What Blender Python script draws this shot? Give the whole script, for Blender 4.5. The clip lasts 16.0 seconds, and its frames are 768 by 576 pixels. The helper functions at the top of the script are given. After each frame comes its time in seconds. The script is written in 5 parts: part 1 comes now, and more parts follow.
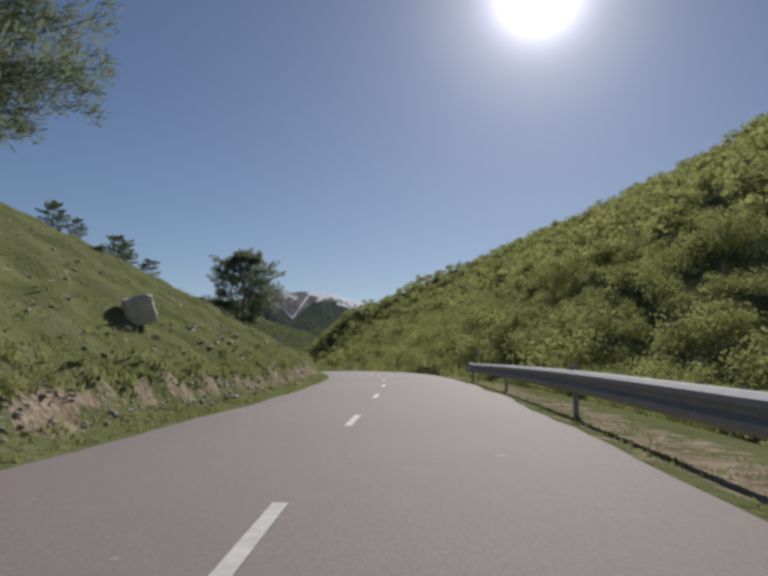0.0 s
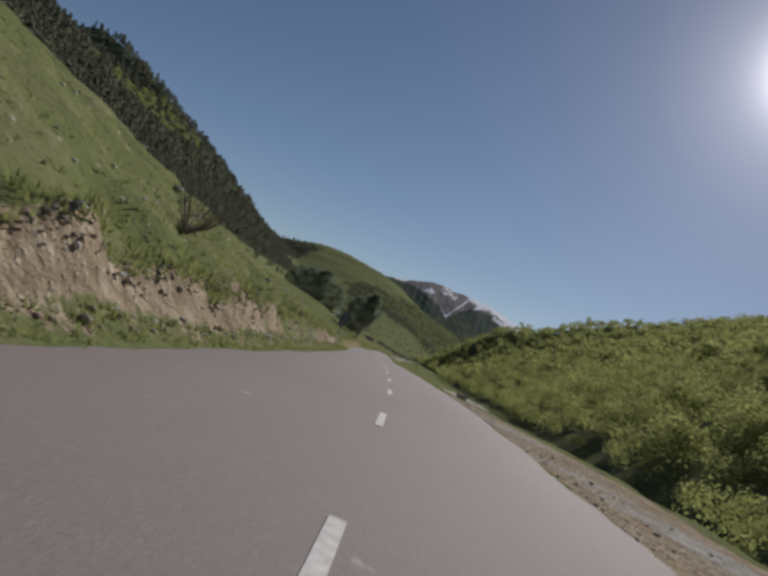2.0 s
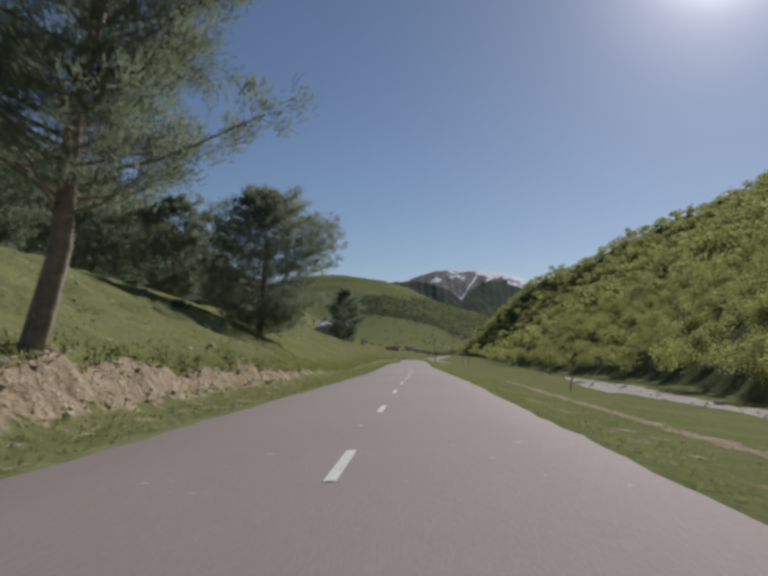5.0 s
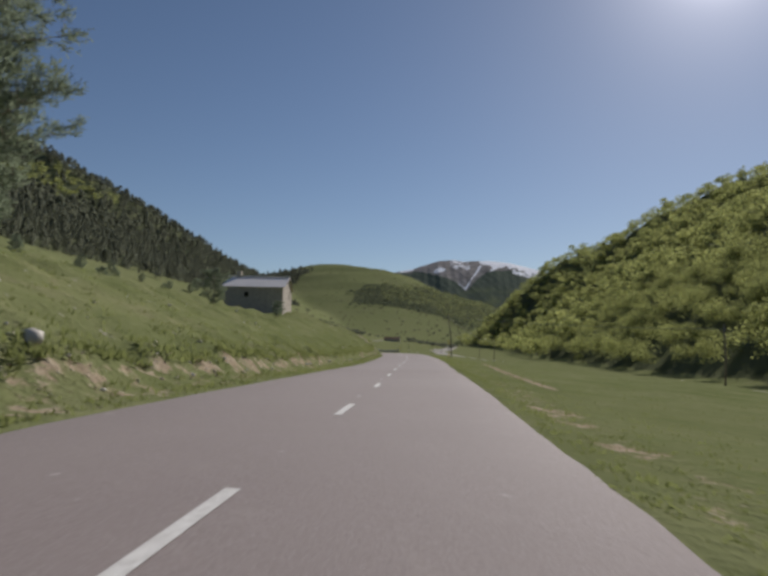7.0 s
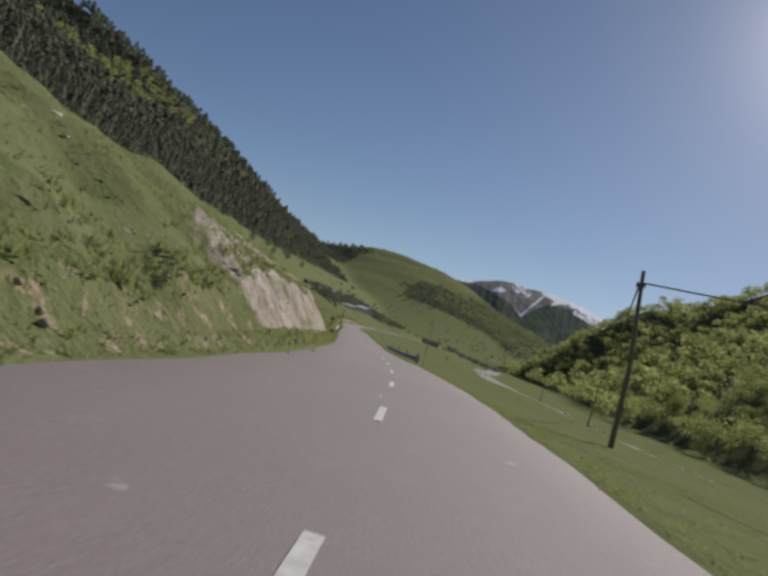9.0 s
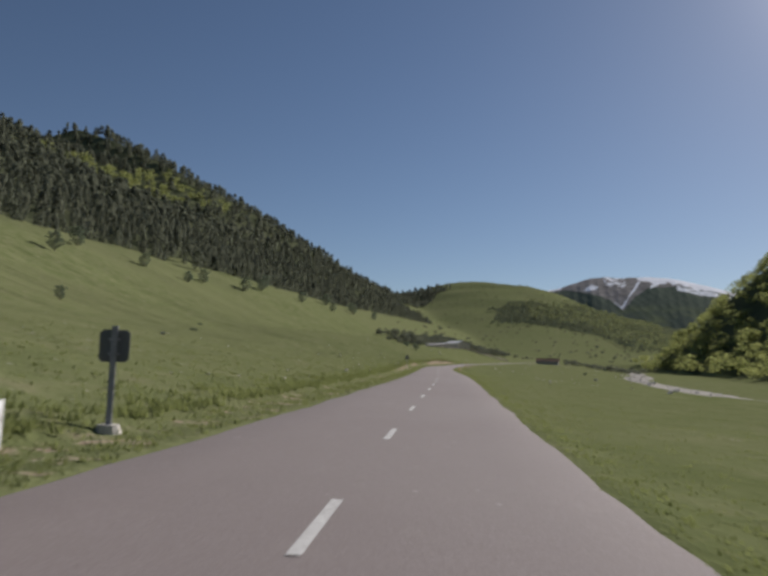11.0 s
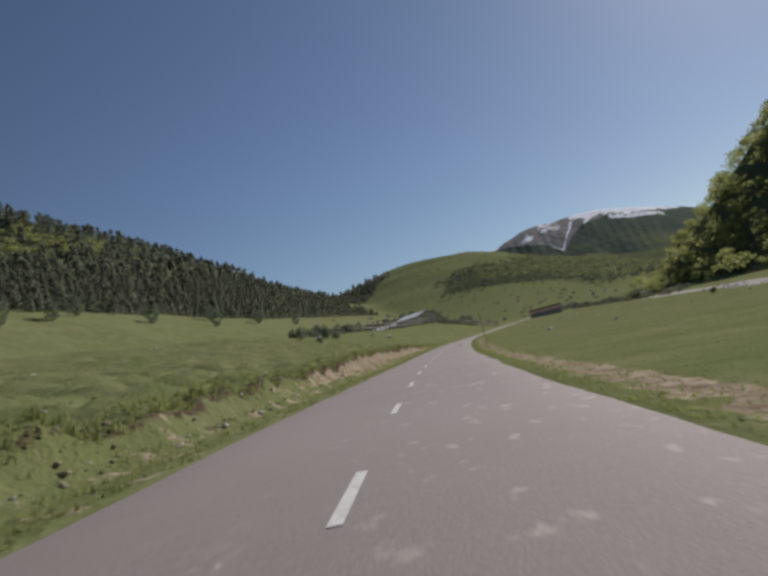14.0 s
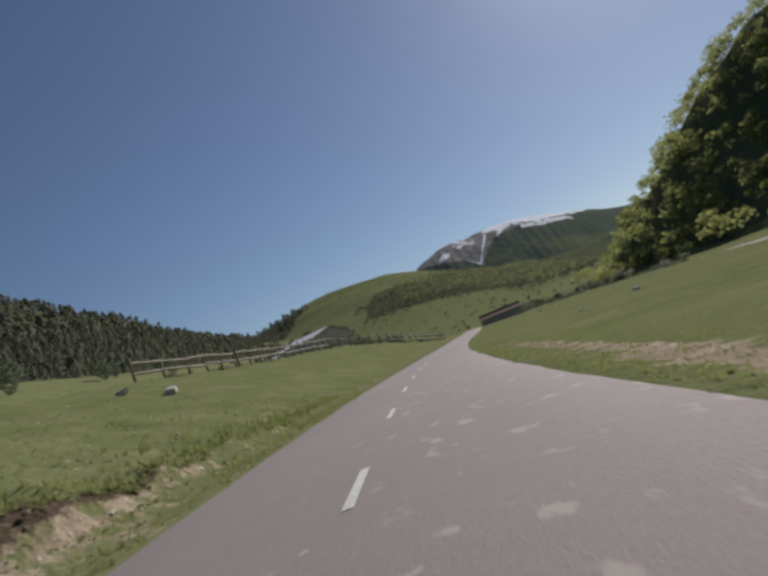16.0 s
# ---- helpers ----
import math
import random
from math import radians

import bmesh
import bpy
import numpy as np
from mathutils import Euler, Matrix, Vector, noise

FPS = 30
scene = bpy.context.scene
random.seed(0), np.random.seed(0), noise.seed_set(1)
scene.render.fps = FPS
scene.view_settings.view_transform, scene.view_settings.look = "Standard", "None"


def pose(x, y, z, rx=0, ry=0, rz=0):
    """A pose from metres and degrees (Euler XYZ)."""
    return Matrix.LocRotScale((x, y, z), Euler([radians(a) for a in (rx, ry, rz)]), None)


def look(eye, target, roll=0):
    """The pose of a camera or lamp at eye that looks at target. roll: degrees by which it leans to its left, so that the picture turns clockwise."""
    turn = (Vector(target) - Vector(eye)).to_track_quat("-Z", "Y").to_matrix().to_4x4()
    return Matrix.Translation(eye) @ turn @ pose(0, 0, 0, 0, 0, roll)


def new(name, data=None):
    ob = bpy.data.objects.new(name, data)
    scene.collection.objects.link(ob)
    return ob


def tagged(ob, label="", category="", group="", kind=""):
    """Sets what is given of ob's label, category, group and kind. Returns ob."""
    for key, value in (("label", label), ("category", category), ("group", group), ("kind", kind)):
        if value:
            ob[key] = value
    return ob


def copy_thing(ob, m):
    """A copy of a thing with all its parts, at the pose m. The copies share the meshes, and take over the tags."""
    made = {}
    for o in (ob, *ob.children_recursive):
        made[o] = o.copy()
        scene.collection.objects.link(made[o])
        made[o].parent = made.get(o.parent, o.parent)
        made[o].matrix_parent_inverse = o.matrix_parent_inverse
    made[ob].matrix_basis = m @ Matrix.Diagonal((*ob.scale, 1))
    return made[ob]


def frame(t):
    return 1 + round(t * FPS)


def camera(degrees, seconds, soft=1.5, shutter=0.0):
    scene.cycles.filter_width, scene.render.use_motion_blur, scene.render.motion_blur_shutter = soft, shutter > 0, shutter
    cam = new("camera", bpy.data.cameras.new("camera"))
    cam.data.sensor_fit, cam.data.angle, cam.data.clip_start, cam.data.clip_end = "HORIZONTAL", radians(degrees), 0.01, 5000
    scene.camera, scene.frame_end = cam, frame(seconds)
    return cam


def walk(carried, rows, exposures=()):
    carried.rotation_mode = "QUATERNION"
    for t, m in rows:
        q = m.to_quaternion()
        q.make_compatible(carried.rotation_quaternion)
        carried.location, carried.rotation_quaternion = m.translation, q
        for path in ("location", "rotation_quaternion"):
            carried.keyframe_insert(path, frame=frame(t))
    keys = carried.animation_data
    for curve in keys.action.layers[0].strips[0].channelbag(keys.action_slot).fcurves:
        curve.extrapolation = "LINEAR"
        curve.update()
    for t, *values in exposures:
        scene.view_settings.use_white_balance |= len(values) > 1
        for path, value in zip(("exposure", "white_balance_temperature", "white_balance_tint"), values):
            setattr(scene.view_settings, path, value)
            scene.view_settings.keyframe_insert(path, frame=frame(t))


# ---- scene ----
cam = camera(59.9, 16.0, soft=3.3, shutter=0.05)
PATH = [(0, pose(-0.048, 10.443, 0.984, 97.29, -1.57, 2.97)),
        (0.5, pose(-0.249, 20.135, 1.245, 96.38, -9.42, 3.30)),
        (1, pose(-0.678, 30.666, 1.463, 95.46, -19.10, 5.72)),
        (1.5, pose(-1.852, 40.921, 1.630, 95.04, -23.95, 10.13)),
        (2, pose(-4.043, 52.817, 1.740, 95.11, -23.22, 14.80)),
        (2.5, pose(-7.159, 65.633, 1.765, 95.44, -13.86, 18.44)),
        (3, pose(-11.211, 80.565, 1.700, 95.93, 1.74, 19.75)),
        (3.5, pose(-15.275, 95.116, 1.608, 96.38, 8.48, 18.79)),
        (4, pose(-19.880, 112.467, 1.488, 96.03, 6.32, 17.87)),
        (4.5, pose(-24.001, 128.464, 1.384, 95.29, 2.47, 17.27)),
        (5, pose(-28.726, 146.689, 1.322, 95.47, -1.56, 17.36)),
        (5.2, pose(-30.479, 153.503, 1.276, 95.46, -1.36, 17.44)),
        (7.3, pose(-48.505, 224.336, 0.702, 94.76, -1.33, 17.70)),
        (7.5, pose(-50.120, 230.469, 0.676, 94.70, -2.09, 17.65)),
        (8, pose(-54.366, 246.595, 0.614, 94.38, -6.09, 17.79)),
        (8.5, pose(-58.489, 261.172, 0.536, 94.02, -12.53, 18.96)),
        (9, pose(-63.270, 276.512, 0.469, 93.98, -17.55, 21.22)),
        (9.5, pose(-68.230, 290.442, 0.385, 93.87, -19.50, 23.70)),
        (10, pose(-74.344, 305.635, 0.249, 94.82, -12.47, 26.46)),
        (12.5, pose(-111.920, 387.616, 0.387, 96.51, 6.61, 28.85)),
        (13, pose(-119.839, 404.548, 0.495, 96.71, 11.01, 28.48)),
        (13.5, pose(-126.922, 420.083, 0.626, 97.10, 12.87, 27.90)),
        (14, pose(-134.647, 437.672, 0.766, 96.51, 14.67, 26.68)),
        (14.5, pose(-141.140, 453.294, 0.961, 96.78, 14.97, 25.45)),
        (15, pose(-147.398, 469.948, 1.130, 96.80, 17.65, 24.31)),
        (15.5, pose(-152.736, 485.058, 1.330, 97.12, 18.45, 22.84)),
        (16, pose(-157.709, 500.844, 1.594, 97.27, 22.04, 20.51))
]
walk(cam, PATH, ((0, 0.02, 6300, 13), (1, 0.0, 6300, 13), (1.5, -0.06, 6300, 13), (2, -0.20, 6300, 13), (3, -0.20, 6300, 13), (3.6, -0.02, 6300, 13), (5, 0.05, 6300, 13), (8, 0.03, 6300, 13), (16, 0.03, 6300, 13)))

# ---- sky and sun ----
SUN_AZ, SUN_EL = -10.0, 31.0          # degrees from +y towards -x, degrees up
world = bpy.data.worlds.new("sky")
scene.world = world
world.use_nodes = True
sky = world.node_tree.nodes.new("ShaderNodeTexSky")
sky.sky_type, sky.sun_disc = "NISHITA", False
sky.sun_elevation, sky.sun_rotation = radians(SUN_EL), radians(-SUN_AZ)
sky.altitude, sky.air_density, sky.dust_density, sky.ozone_density = 1200, 1.0, 0.45, 1.7
background = world.node_tree.nodes["Background"]
background.inputs["Strength"].default_value = 0.055
world.node_tree.links.new(sky.outputs["Color"], background.inputs["Color"])
sun = new("sun", bpy.data.lights.new("sun", "SUN"))
sun.data.energy, sun.data.angle, sun.data.color = 4.3, radians(0.6), (1.0, 0.94, 0.86)
sun_dir = Vector((-math.sin(radians(SUN_AZ)) * math.cos(radians(SUN_EL)), math.cos(radians(SUN_AZ)) * math.cos(radians(SUN_EL)), math.sin(radians(SUN_EL))))
sun.matrix_world = look(sun_dir * 50, (0, 0, 0))


def sun_glow():
    """A glow added to the sky round the sun, for its disc and lens glare."""
    t = world.node_tree

    def calc(op, a, b):
        n = t.nodes.new("ShaderNodeMath")
        n.operation = op
        for i, v in enumerate((a, b)):
            if hasattr(v, "is_output"):
                t.links.new(v, n.inputs[i])
            else:
                n.inputs[i].default_value = v
        return n.outputs[0]

    dot = t.nodes.new("ShaderNodeVectorMath")
    dot.operation = "DOT_PRODUCT"
    t.links.new(t.nodes.new("ShaderNodeTexCoord").outputs["Generated"], dot.inputs[0])
    dot.inputs[1].default_value = sun_dir
    c = calc("MAXIMUM", dot.outputs["Value"], 0.0)
    glow = calc("ADD", calc("ADD", calc("MULTIPLY", calc("POWER", c, 800.0), 1.7), calc("MULTIPLY", calc("POWER", c, 150.0), 0.35)), calc("MULTIPLY", calc("POWER", c, 16.0), 0.03))
    glare = t.nodes.new("ShaderNodeBackground")
    glare.inputs["Color"].default_value = (1.0, 0.96, 0.97, 1)
    t.links.new(glow, glare.inputs["Strength"])
    both = t.nodes.new("ShaderNodeAddShader")
    t.links.new(background.outputs[0], both.inputs[0])
    t.links.new(glare.outputs[0], both.inputs[1])
    t.links.new(both.outputs[0], t.nodes["World Output"].inputs["Surface"])


sun_glow()
scene.view_settings.exposure = 0.0


# ---- materials ----
class Mat:
    """A small builder for node materials."""
    def __init__(self, name, rough=0.9):
        self.m = bpy.data.materials.new(name)
        self.m.use_nodes = True
        self.t = self.m.node_tree
        self.b = self.t.nodes["Principled BSDF"]
        self.b.inputs["Roughness"].default_value = rough
        self.b.inputs["Specular IOR Level"].default_value = 0.25
        self.out = self.t.nodes["Material Output"]

    def node(self, kind, **inputs):
        n = self.t.nodes.new(kind)
        for k, v in inputs.items():
            key = k.replace("_", " ")
            if hasattr(v, "is_output"):
                self.t.links.new(v, n.inputs[key])
            else:
                n.inputs[key].default_value = v
        return n

    def coords(self, obj=False):
        return self.t.nodes.new("ShaderNodeTexCoord").outputs["Object" if obj else "Generated"]

    def place(self):
        return self.t.nodes.new("ShaderNodeNewGeometry").outputs["Position"]

    def noise(self, vec, scale, detail=4.0, rough=0.55):
        n = self.node("ShaderNodeTexNoise", Vector=vec, Scale=scale, Detail=detail, Roughness=rough)
        return n.outputs["Fac"]

    def ramp(self, fac, *stops):
        n = self.t.nodes.new("ShaderNodeValToRGB")
        self.t.links.new(fac, n.inputs["Fac"])
        e = n.color_ramp.elements
        while len(e) < len(stops):
            e.new(0.5)
        for el, (p, c) in zip(e, stops):
            el.position = p
            el.color = (*c, 1) if len(c) == 3 else c
        return n.outputs["Color"]

    def mix(self, fac, a, b, blend="MIX"):
        n = self.t.nodes.new("ShaderNodeMix")
        n.data_type, n.blend_type = "RGBA", blend
        for i, v in ((0, fac), (6, a), (7, b)):
            if hasattr(v, "is_output"):
                self.t.links.new(v, n.inputs[i])
            else:
                n.inputs[i].default_value = v if i == 0 else (*v, 1)
        return n.outputs[2]

    def math(self, op, a, b=0.0):
        n = self.t.nodes.new("ShaderNodeMath")
        n.operation = op
        for i, v in enumerate((a, b)):
            if hasattr(v, "is_output"):
                self.t.links.new(v, n.inputs[i])
            else:
                n.inputs[i].default_value = v
        return n.outputs[0]

    def attr(self, name):
        n = self.t.nodes.new("ShaderNodeAttribute")
        n.attribute_name = name
        return n.outputs["Fac"]

    def color(self, c):
        if hasattr(c, "is_output"):
            self.t.links.new(c, self.b.inputs["Base Color"])
        else:
            self.b.inputs["Base Color"].default_value = (*c, 1)
        return self

    def bump(self, height, strength=0.5, dist=0.02):
        n = self.node("ShaderNodeBump", Height=height, Strength=strength, Distance=dist)
        self.t.links.new(n.outputs["Normal"], self.b.inputs["Normal"])
        return self


def black_white(lo, hi):
    return (lo, (0, 0, 0)), (hi, (1, 1, 1))


def ground_material():
    k = Mat("meadow_and_earth", 1.0)
    k.b.inputs["Specular IOR Level"].default_value = 0.0
    p = k.place()
    big, mid, fine = k.noise(p, 0.018, 4), k.noise(p, 0.35, 5, 0.65), k.noise(p, 6.0, 4, 0.7)
    grass = k.ramp(mid, (0.30, (0.145, 0.168, 0.066)), (0.52, (0.196, 0.215, 0.098)), (0.72, (0.258, 0.260, 0.135)))
    grass = k.mix(k.ramp(big, *black_white(0.42, 0.66)), grass, (0.204, 0.215, 0.104))
    dry = k.ramp(k.noise(p, 0.9, 5, 0.7), *black_white(0.60, 0.74))
    grass = k.mix(k.math("MULTIPLY", dry, 0.45), grass, (0.31, 0.275, 0.165))
    grass = k.mix(k.ramp(fine, *black_white(0.35, 0.7)), k.mix(0.35, grass, (0.10, 0.115, 0.045)), grass)
    weeds = k.ramp(k.noise(p, 1.1, 6, 0.75), *black_white(0.52, 0.66))
    grass = k.mix(k.math("MULTIPLY", weeds, 0.32), grass, (0.105, 0.138, 0.047))
    straw = k.ramp(k.noise(p, 3.4, 5, 0.75), *black_white(0.60, 0.72))
    grass = k.mix(k.math("MULTIPLY", straw, 0.4), grass, (0.34, 0.31, 0.17))
    earth = k.ramp(k.noise(p, 0.7, 6, 0.75), *black_white(0.57, 0.68))
    grass = k.mix(k.math("MULTIPLY", k.math("MULTIPLY", earth, k.attr("stony")), 0.5), grass, (0.27, 0.225, 0.155))
    stones = k.ramp(k.noise(p, 2.6, 3, 0.6), *black_white(0.675, 0.715))
    grass = k.mix(k.math("MULTIPLY", stones, k.attr("stony")), grass, (0.42, 0.39, 0.33))
    soil_n = k.noise(p, 3.0, 6, 0.7)
    cell = k.t.nodes.new("ShaderNodeTexVoronoi")
    k.t.links.new(p, cell.inputs["Vector"])
    cell.inputs["Scale"].default_value = 7.0
    pebble = k.ramp(cell.outputs["Distance"], (0.16, (1, 1, 1)), (0.26, (0, 0, 0)))
    soil = k.ramp(soil_n, (0.28, (0.175, 0.132, 0.088)), (0.5, (0.37, 0.298, 0.212)), (0.72, (0.52, 0.45, 0.345)))
    rock = k.ramp(k.noise(p, 1.2, 8, 0.75), (0.28, (0.20, 0.165, 0.125)), (0.5, (0.40, 0.35, 0.285)), (0.7, (0.56, 0.52, 0.45)))
    soil = k.mix(k.math("MULTIPLY", pebble, k.ramp(k.noise(p, 1.7, 3), *black_white(0.45, 0.6))), soil, (0.56, 0.50, 0.41))
    edge = k.math("ADD", k.attr("soil"), k.math("MULTIPLY", k.math("SUBTRACT", k.noise(p, 1.3, 6, 0.75), 0.5), 1.5))
    c = k.mix(k.ramp(edge, *black_white(0.46, 0.56)), grass, soil)
    # ragged dark brown band along the top of the bank
    dark_rim = k.math("ADD", k.attr("dark_rim"), k.math("MULTIPLY", k.math("SUBTRACT", k.noise(p, 2.2, 5, 0.7), 0.5), 0.9))
    c = k.mix(k.ramp(dark_rim, *black_white(0.5, 0.62)), c, k.ramp(soil_n, (0.3, (0.055, 0.042, 0.03)), (0.7, (0.15, 0.115, 0.08))))
    redge = k.math("ADD", k.attr("rock"), k.math("MULTIPLY", k.math("SUBTRACT", k.noise(p, 0.5, 6, 0.7), 0.5), 1.3))
    c = k.mix(k.ramp(redge, *black_white(0.46, 0.56)), c, rock)
    gedge = k.math("ADD", k.attr("gravel"), k.math("MULTIPLY", k.math("SUBTRACT", k.noise(p, 0.25, 5, 0.7), 0.5), 0.9))
    gravel = k.ramp(k.noise(p, 1.6, 6, 0.8), (0.3, (0.24, 0.22, 0.19)), (0.6, (0.52, 0.49, 0.44)))
    c = k.mix(k.ramp(gedge, *black_white(0.46, 0.56)), c, gravel)
    wood = k.math("ADD", k.attr("wood"), k.math("MULTIPLY", k.math("SUBTRACT", k.noise(p, 0.03, 5, 0.6), 0.5), 0.6))
    c = k.mix(k.ramp(wood, *black_white(0.45, 0.55)), c, k.ramp(k.noise(p, 0.02, 6, 0.7), (0.35, (0.070, 0.080, 0.045)), (0.65, (0.118, 0.128, 0.070))))
    k.color(c)
    rough = k.math("ADD", k.math("MULTIPLY", soil_n, 1.6), k.math("MULTIPLY", pebble, 0.35))
    relief = k.math("ADD", k.math("MULTIPLY", mid, 0.55), k.math("MULTIPLY", fine, 0.5))
    return k.bump(k.math("ADD", relief, k.math("MULTIPLY", rough, k.math("MAXIMUM", k.attr("soil"), k.attr("rock")))), 0.9, 0.10).m


def asphalt_material():
    k = Mat("worn_asphalt", 0.85)
    p = k.place()
    grain, mid, big = k.noise(p, 60, 3, 0.7), k.noise(p, 1.3, 5, 0.6), k.noise(p, 0.12, 4)
    grit = k.node("ShaderNodeTexVoronoi", Vector=p, Scale=42.0)
    c = k.ramp(grain, (0.3, (0.186, 0.153, 0.144)), (0.7, (0.305, 0.256, 0.242)))
    c = k.mix(k.ramp(mid, *black_white(0.35, 0.7)), k.mix(0.5, c, (0.232, 0.194, 0.181)), c)
    c = k.mix(k.math("MULTIPLY", k.ramp(big, *black_white(0.4, 0.65)), 0.35), c, (0.30, 0.262, 0.24))
    c = k.mix(k.math("MULTIPLY", k.ramp(grit.outputs["Distance"], (0.20, (1, 1, 1)), (0.34, (0, 0, 0))), 0.30), c, (0.42, 0.38, 0.355))
    along = k.t.nodes.new("ShaderNodeMapping")
    along.vector_type = "TEXTURE"
    along.inputs["Rotation"].default_value = (0, 0, radians(24))
    along.inputs["Scale"].default_value = (1.0, 2.2, 1.0)
    k.t.links.new(p, along.inputs["Vector"])
    stain = k.ramp(k.noise(along.outputs["Vector"], 4.4, 4, 0.55), *black_white(0.60, 0.67))
    c = k.mix(k.math("MULTIPLY", stain, k.math("MULTIPLY", k.attr("dirty"), 0.38)), c, (0.50, 0.45, 0.38))
    spots = k.ramp(k.noise(p, 4.5, 2, 0.5), *black_white(0.735, 0.76))
    c = k.mix(k.math("MULTIPLY", spots, 0.5), c, (0.50, 0.46, 0.42))
    seam = k.ramp(k.noise(p, 0.9, 6, 0.8), *black_white(0.66, 0.70))
    c = k.mix(k.math("MULTIPLY", seam, 0.18), c, (0.14, 0.12, 0.112))
    k.color(c)
    return k.bump(k.math("ADD", grain, k.math("MULTIPLY", mid, 0.6)), 0.35, 0.01).m


def leaf_material(name, dark, light, through_light, amount=0.45, porous=0.0):
    k = Mat(name, 0.9)
    k.b.inputs["Specular IOR Level"].default_value = 0.08
    rnd = k.t.nodes.new("ShaderNodeNewGeometry").outputs["Random Per Island"]
    p = k.place()
    c = k.ramp(rnd, (0.0, dark), (1.0, light))
    c = k.mix(k.math("MULTIPLY", k.ramp(k.noise(p, 0.035, 3), *black_white(0.35, 0.65)), 0.5), c, tuple(0.8 * v for v in dark))
    c = k.mix(k.math("MULTIPLY", k.ramp(k.noise(p, 0.17, 2), *black_white(0.45, 0.6)), 0.45), c, light)
    k.color(c)
    tr = k.node("ShaderNodeBsdfTranslucent")
    k.t.links.new(k.mix(0.65, c, through_light), tr.inputs["Color"])
    mx = k.t.nodes.new("ShaderNodeMixShader")
    mx.inputs[0].default_value = amount
    k.t.links.new(k.b.outputs[0], mx.inputs[1])
    k.t.links.new(tr.outputs[0], mx.inputs[2])
    k.t.links.new(mx.outputs[0], k.out.inputs["Surface"])
    if porous:
        gaps = k.t.nodes.new("ShaderNodeMixShader")      # light passes between the needles
        gaps.inputs[0].default_value = porous
        k.t.links.new(mx.outputs[0], gaps.inputs[1])
        k.t.links.new(k.t.nodes.new("ShaderNodeBsdfTransparent").outputs[0], gaps.inputs[2])
        k.t.links.new(gaps.outputs[0], k.out.inputs["Surface"])
    return k.m


def simple_material(name, a, b, scale=8.0, rough=0.8, metal=0.0, bump=0.3, dist=0.01):
    k = Mat(name, rough)
    p = k.coords(True)
    n, w = k.noise(p, scale, 5, 0.65), k.noise(p, scale * 0.13, 3)
    k.color(k.mix(k.math("MULTIPLY", w, 0.5), k.ramp(n, (0.3, a), (0.7, b)), a))
    k.b.inputs["Metallic"].default_value = metal
    return k.bump(n, bump, dist).m


def wood_material(name, dark, light, through_light, amount=0.6, porous=0.35):
    """Foliage of a whole wood: the tone goes from tree to tree, and a little from spray to spray."""
    k = Mat(name, 0.9)
    k.b.inputs["Specular IOR Level"].default_value = 0.05
    rnd = k.t.nodes.new("ShaderNodeNewGeometry").outputs["Random Per Island"]
    c = k.mix(k.attr("tone"), dark, light)
    c = k.mix(k.math("MULTIPLY", rnd, 0.25), c, tuple(0.75 * v for v in dark))
    k.color(c)
    tr = k.node("ShaderNodeBsdfTranslucent")
    k.t.links.new(k.mix(0.6, c, through_light), tr.inputs["Color"])
    mx = k.t.nodes.new("ShaderNodeMixShader")
    mx.inputs[0].default_value = amount
    k.t.links.new(k.b.outputs[0], mx.inputs[1])
    k.t.links.new(tr.outputs[0], mx.inputs[2])
    air = k.t.nodes.new("ShaderNodeBsdfTransparent")
    gaps = k.t.nodes.new("ShaderNodeMixShader")      # light passes between the leaves of a spray
    gaps.inputs[0].default_value = porous
    k.t.links.new(mx.outputs[0], gaps.inputs[1])
    k.t.links.new(air.outputs[0], gaps.inputs[2])
    k.t.links.new(gaps.outputs[0], k.out.inputs["Surface"])
    return k.m


def mountain_material():
    k = Mat("mountain_rock_wood_and_snow", 1.0)
    k.b.inputs["Specular IOR Level"].default_value = 0.0
    p = k.place()
    fine, mid, big = k.noise(p, 0.06, 6, 0.7), k.noise(p, 0.02, 6, 0.65), k.noise(p, 0.006, 4, 0.6)
    trees = k.ramp(fine, (0.3, (0.085, 0.105, 0.085)), (0.7, (0.150, 0.170, 0.125)))
    trees = k.mix(k.math("MULTIPLY", k.ramp(big, *black_white(0.46, 0.62)), k.math("MULTIPLY", k.attr("leafy"), 0.8)), trees, (0.205, 0.225, 0.115))
    rock = k.ramp(mid, (0.3, (0.20, 0.185, 0.17)), (0.55, (0.31, 0.285, 0.265)), (0.75, (0.42, 0.395, 0.365)))
    rock = k.mix(k.math("MULTIPLY", k.ramp(fine, *black_white(0.5, 0.7)), 0.4), rock, (0.23, 0.23, 0.16))
    edge = k.math("ADD", k.attr("wooded"), k.math("MULTIPLY", k.math("SUBTRACT", fine, 0.5), 1.1))
    c = k.mix(k.ramp(edge, *black_white(0.44, 0.56)), rock, trees)
    flakes = k.math("ADD", k.attr("snow"), k.math("MULTIPLY", k.math("SUBTRACT", k.noise(p, 0.035, 5, 0.65), 0.5), 1.5))
    k.color(k.mix(k.ramp(flakes, *black_white(0.50, 0.56)), c, (0.90, 0.91, 0.93)))
    return k.bump(k.math("ADD", fine, mid), 0.6, 3.0).m


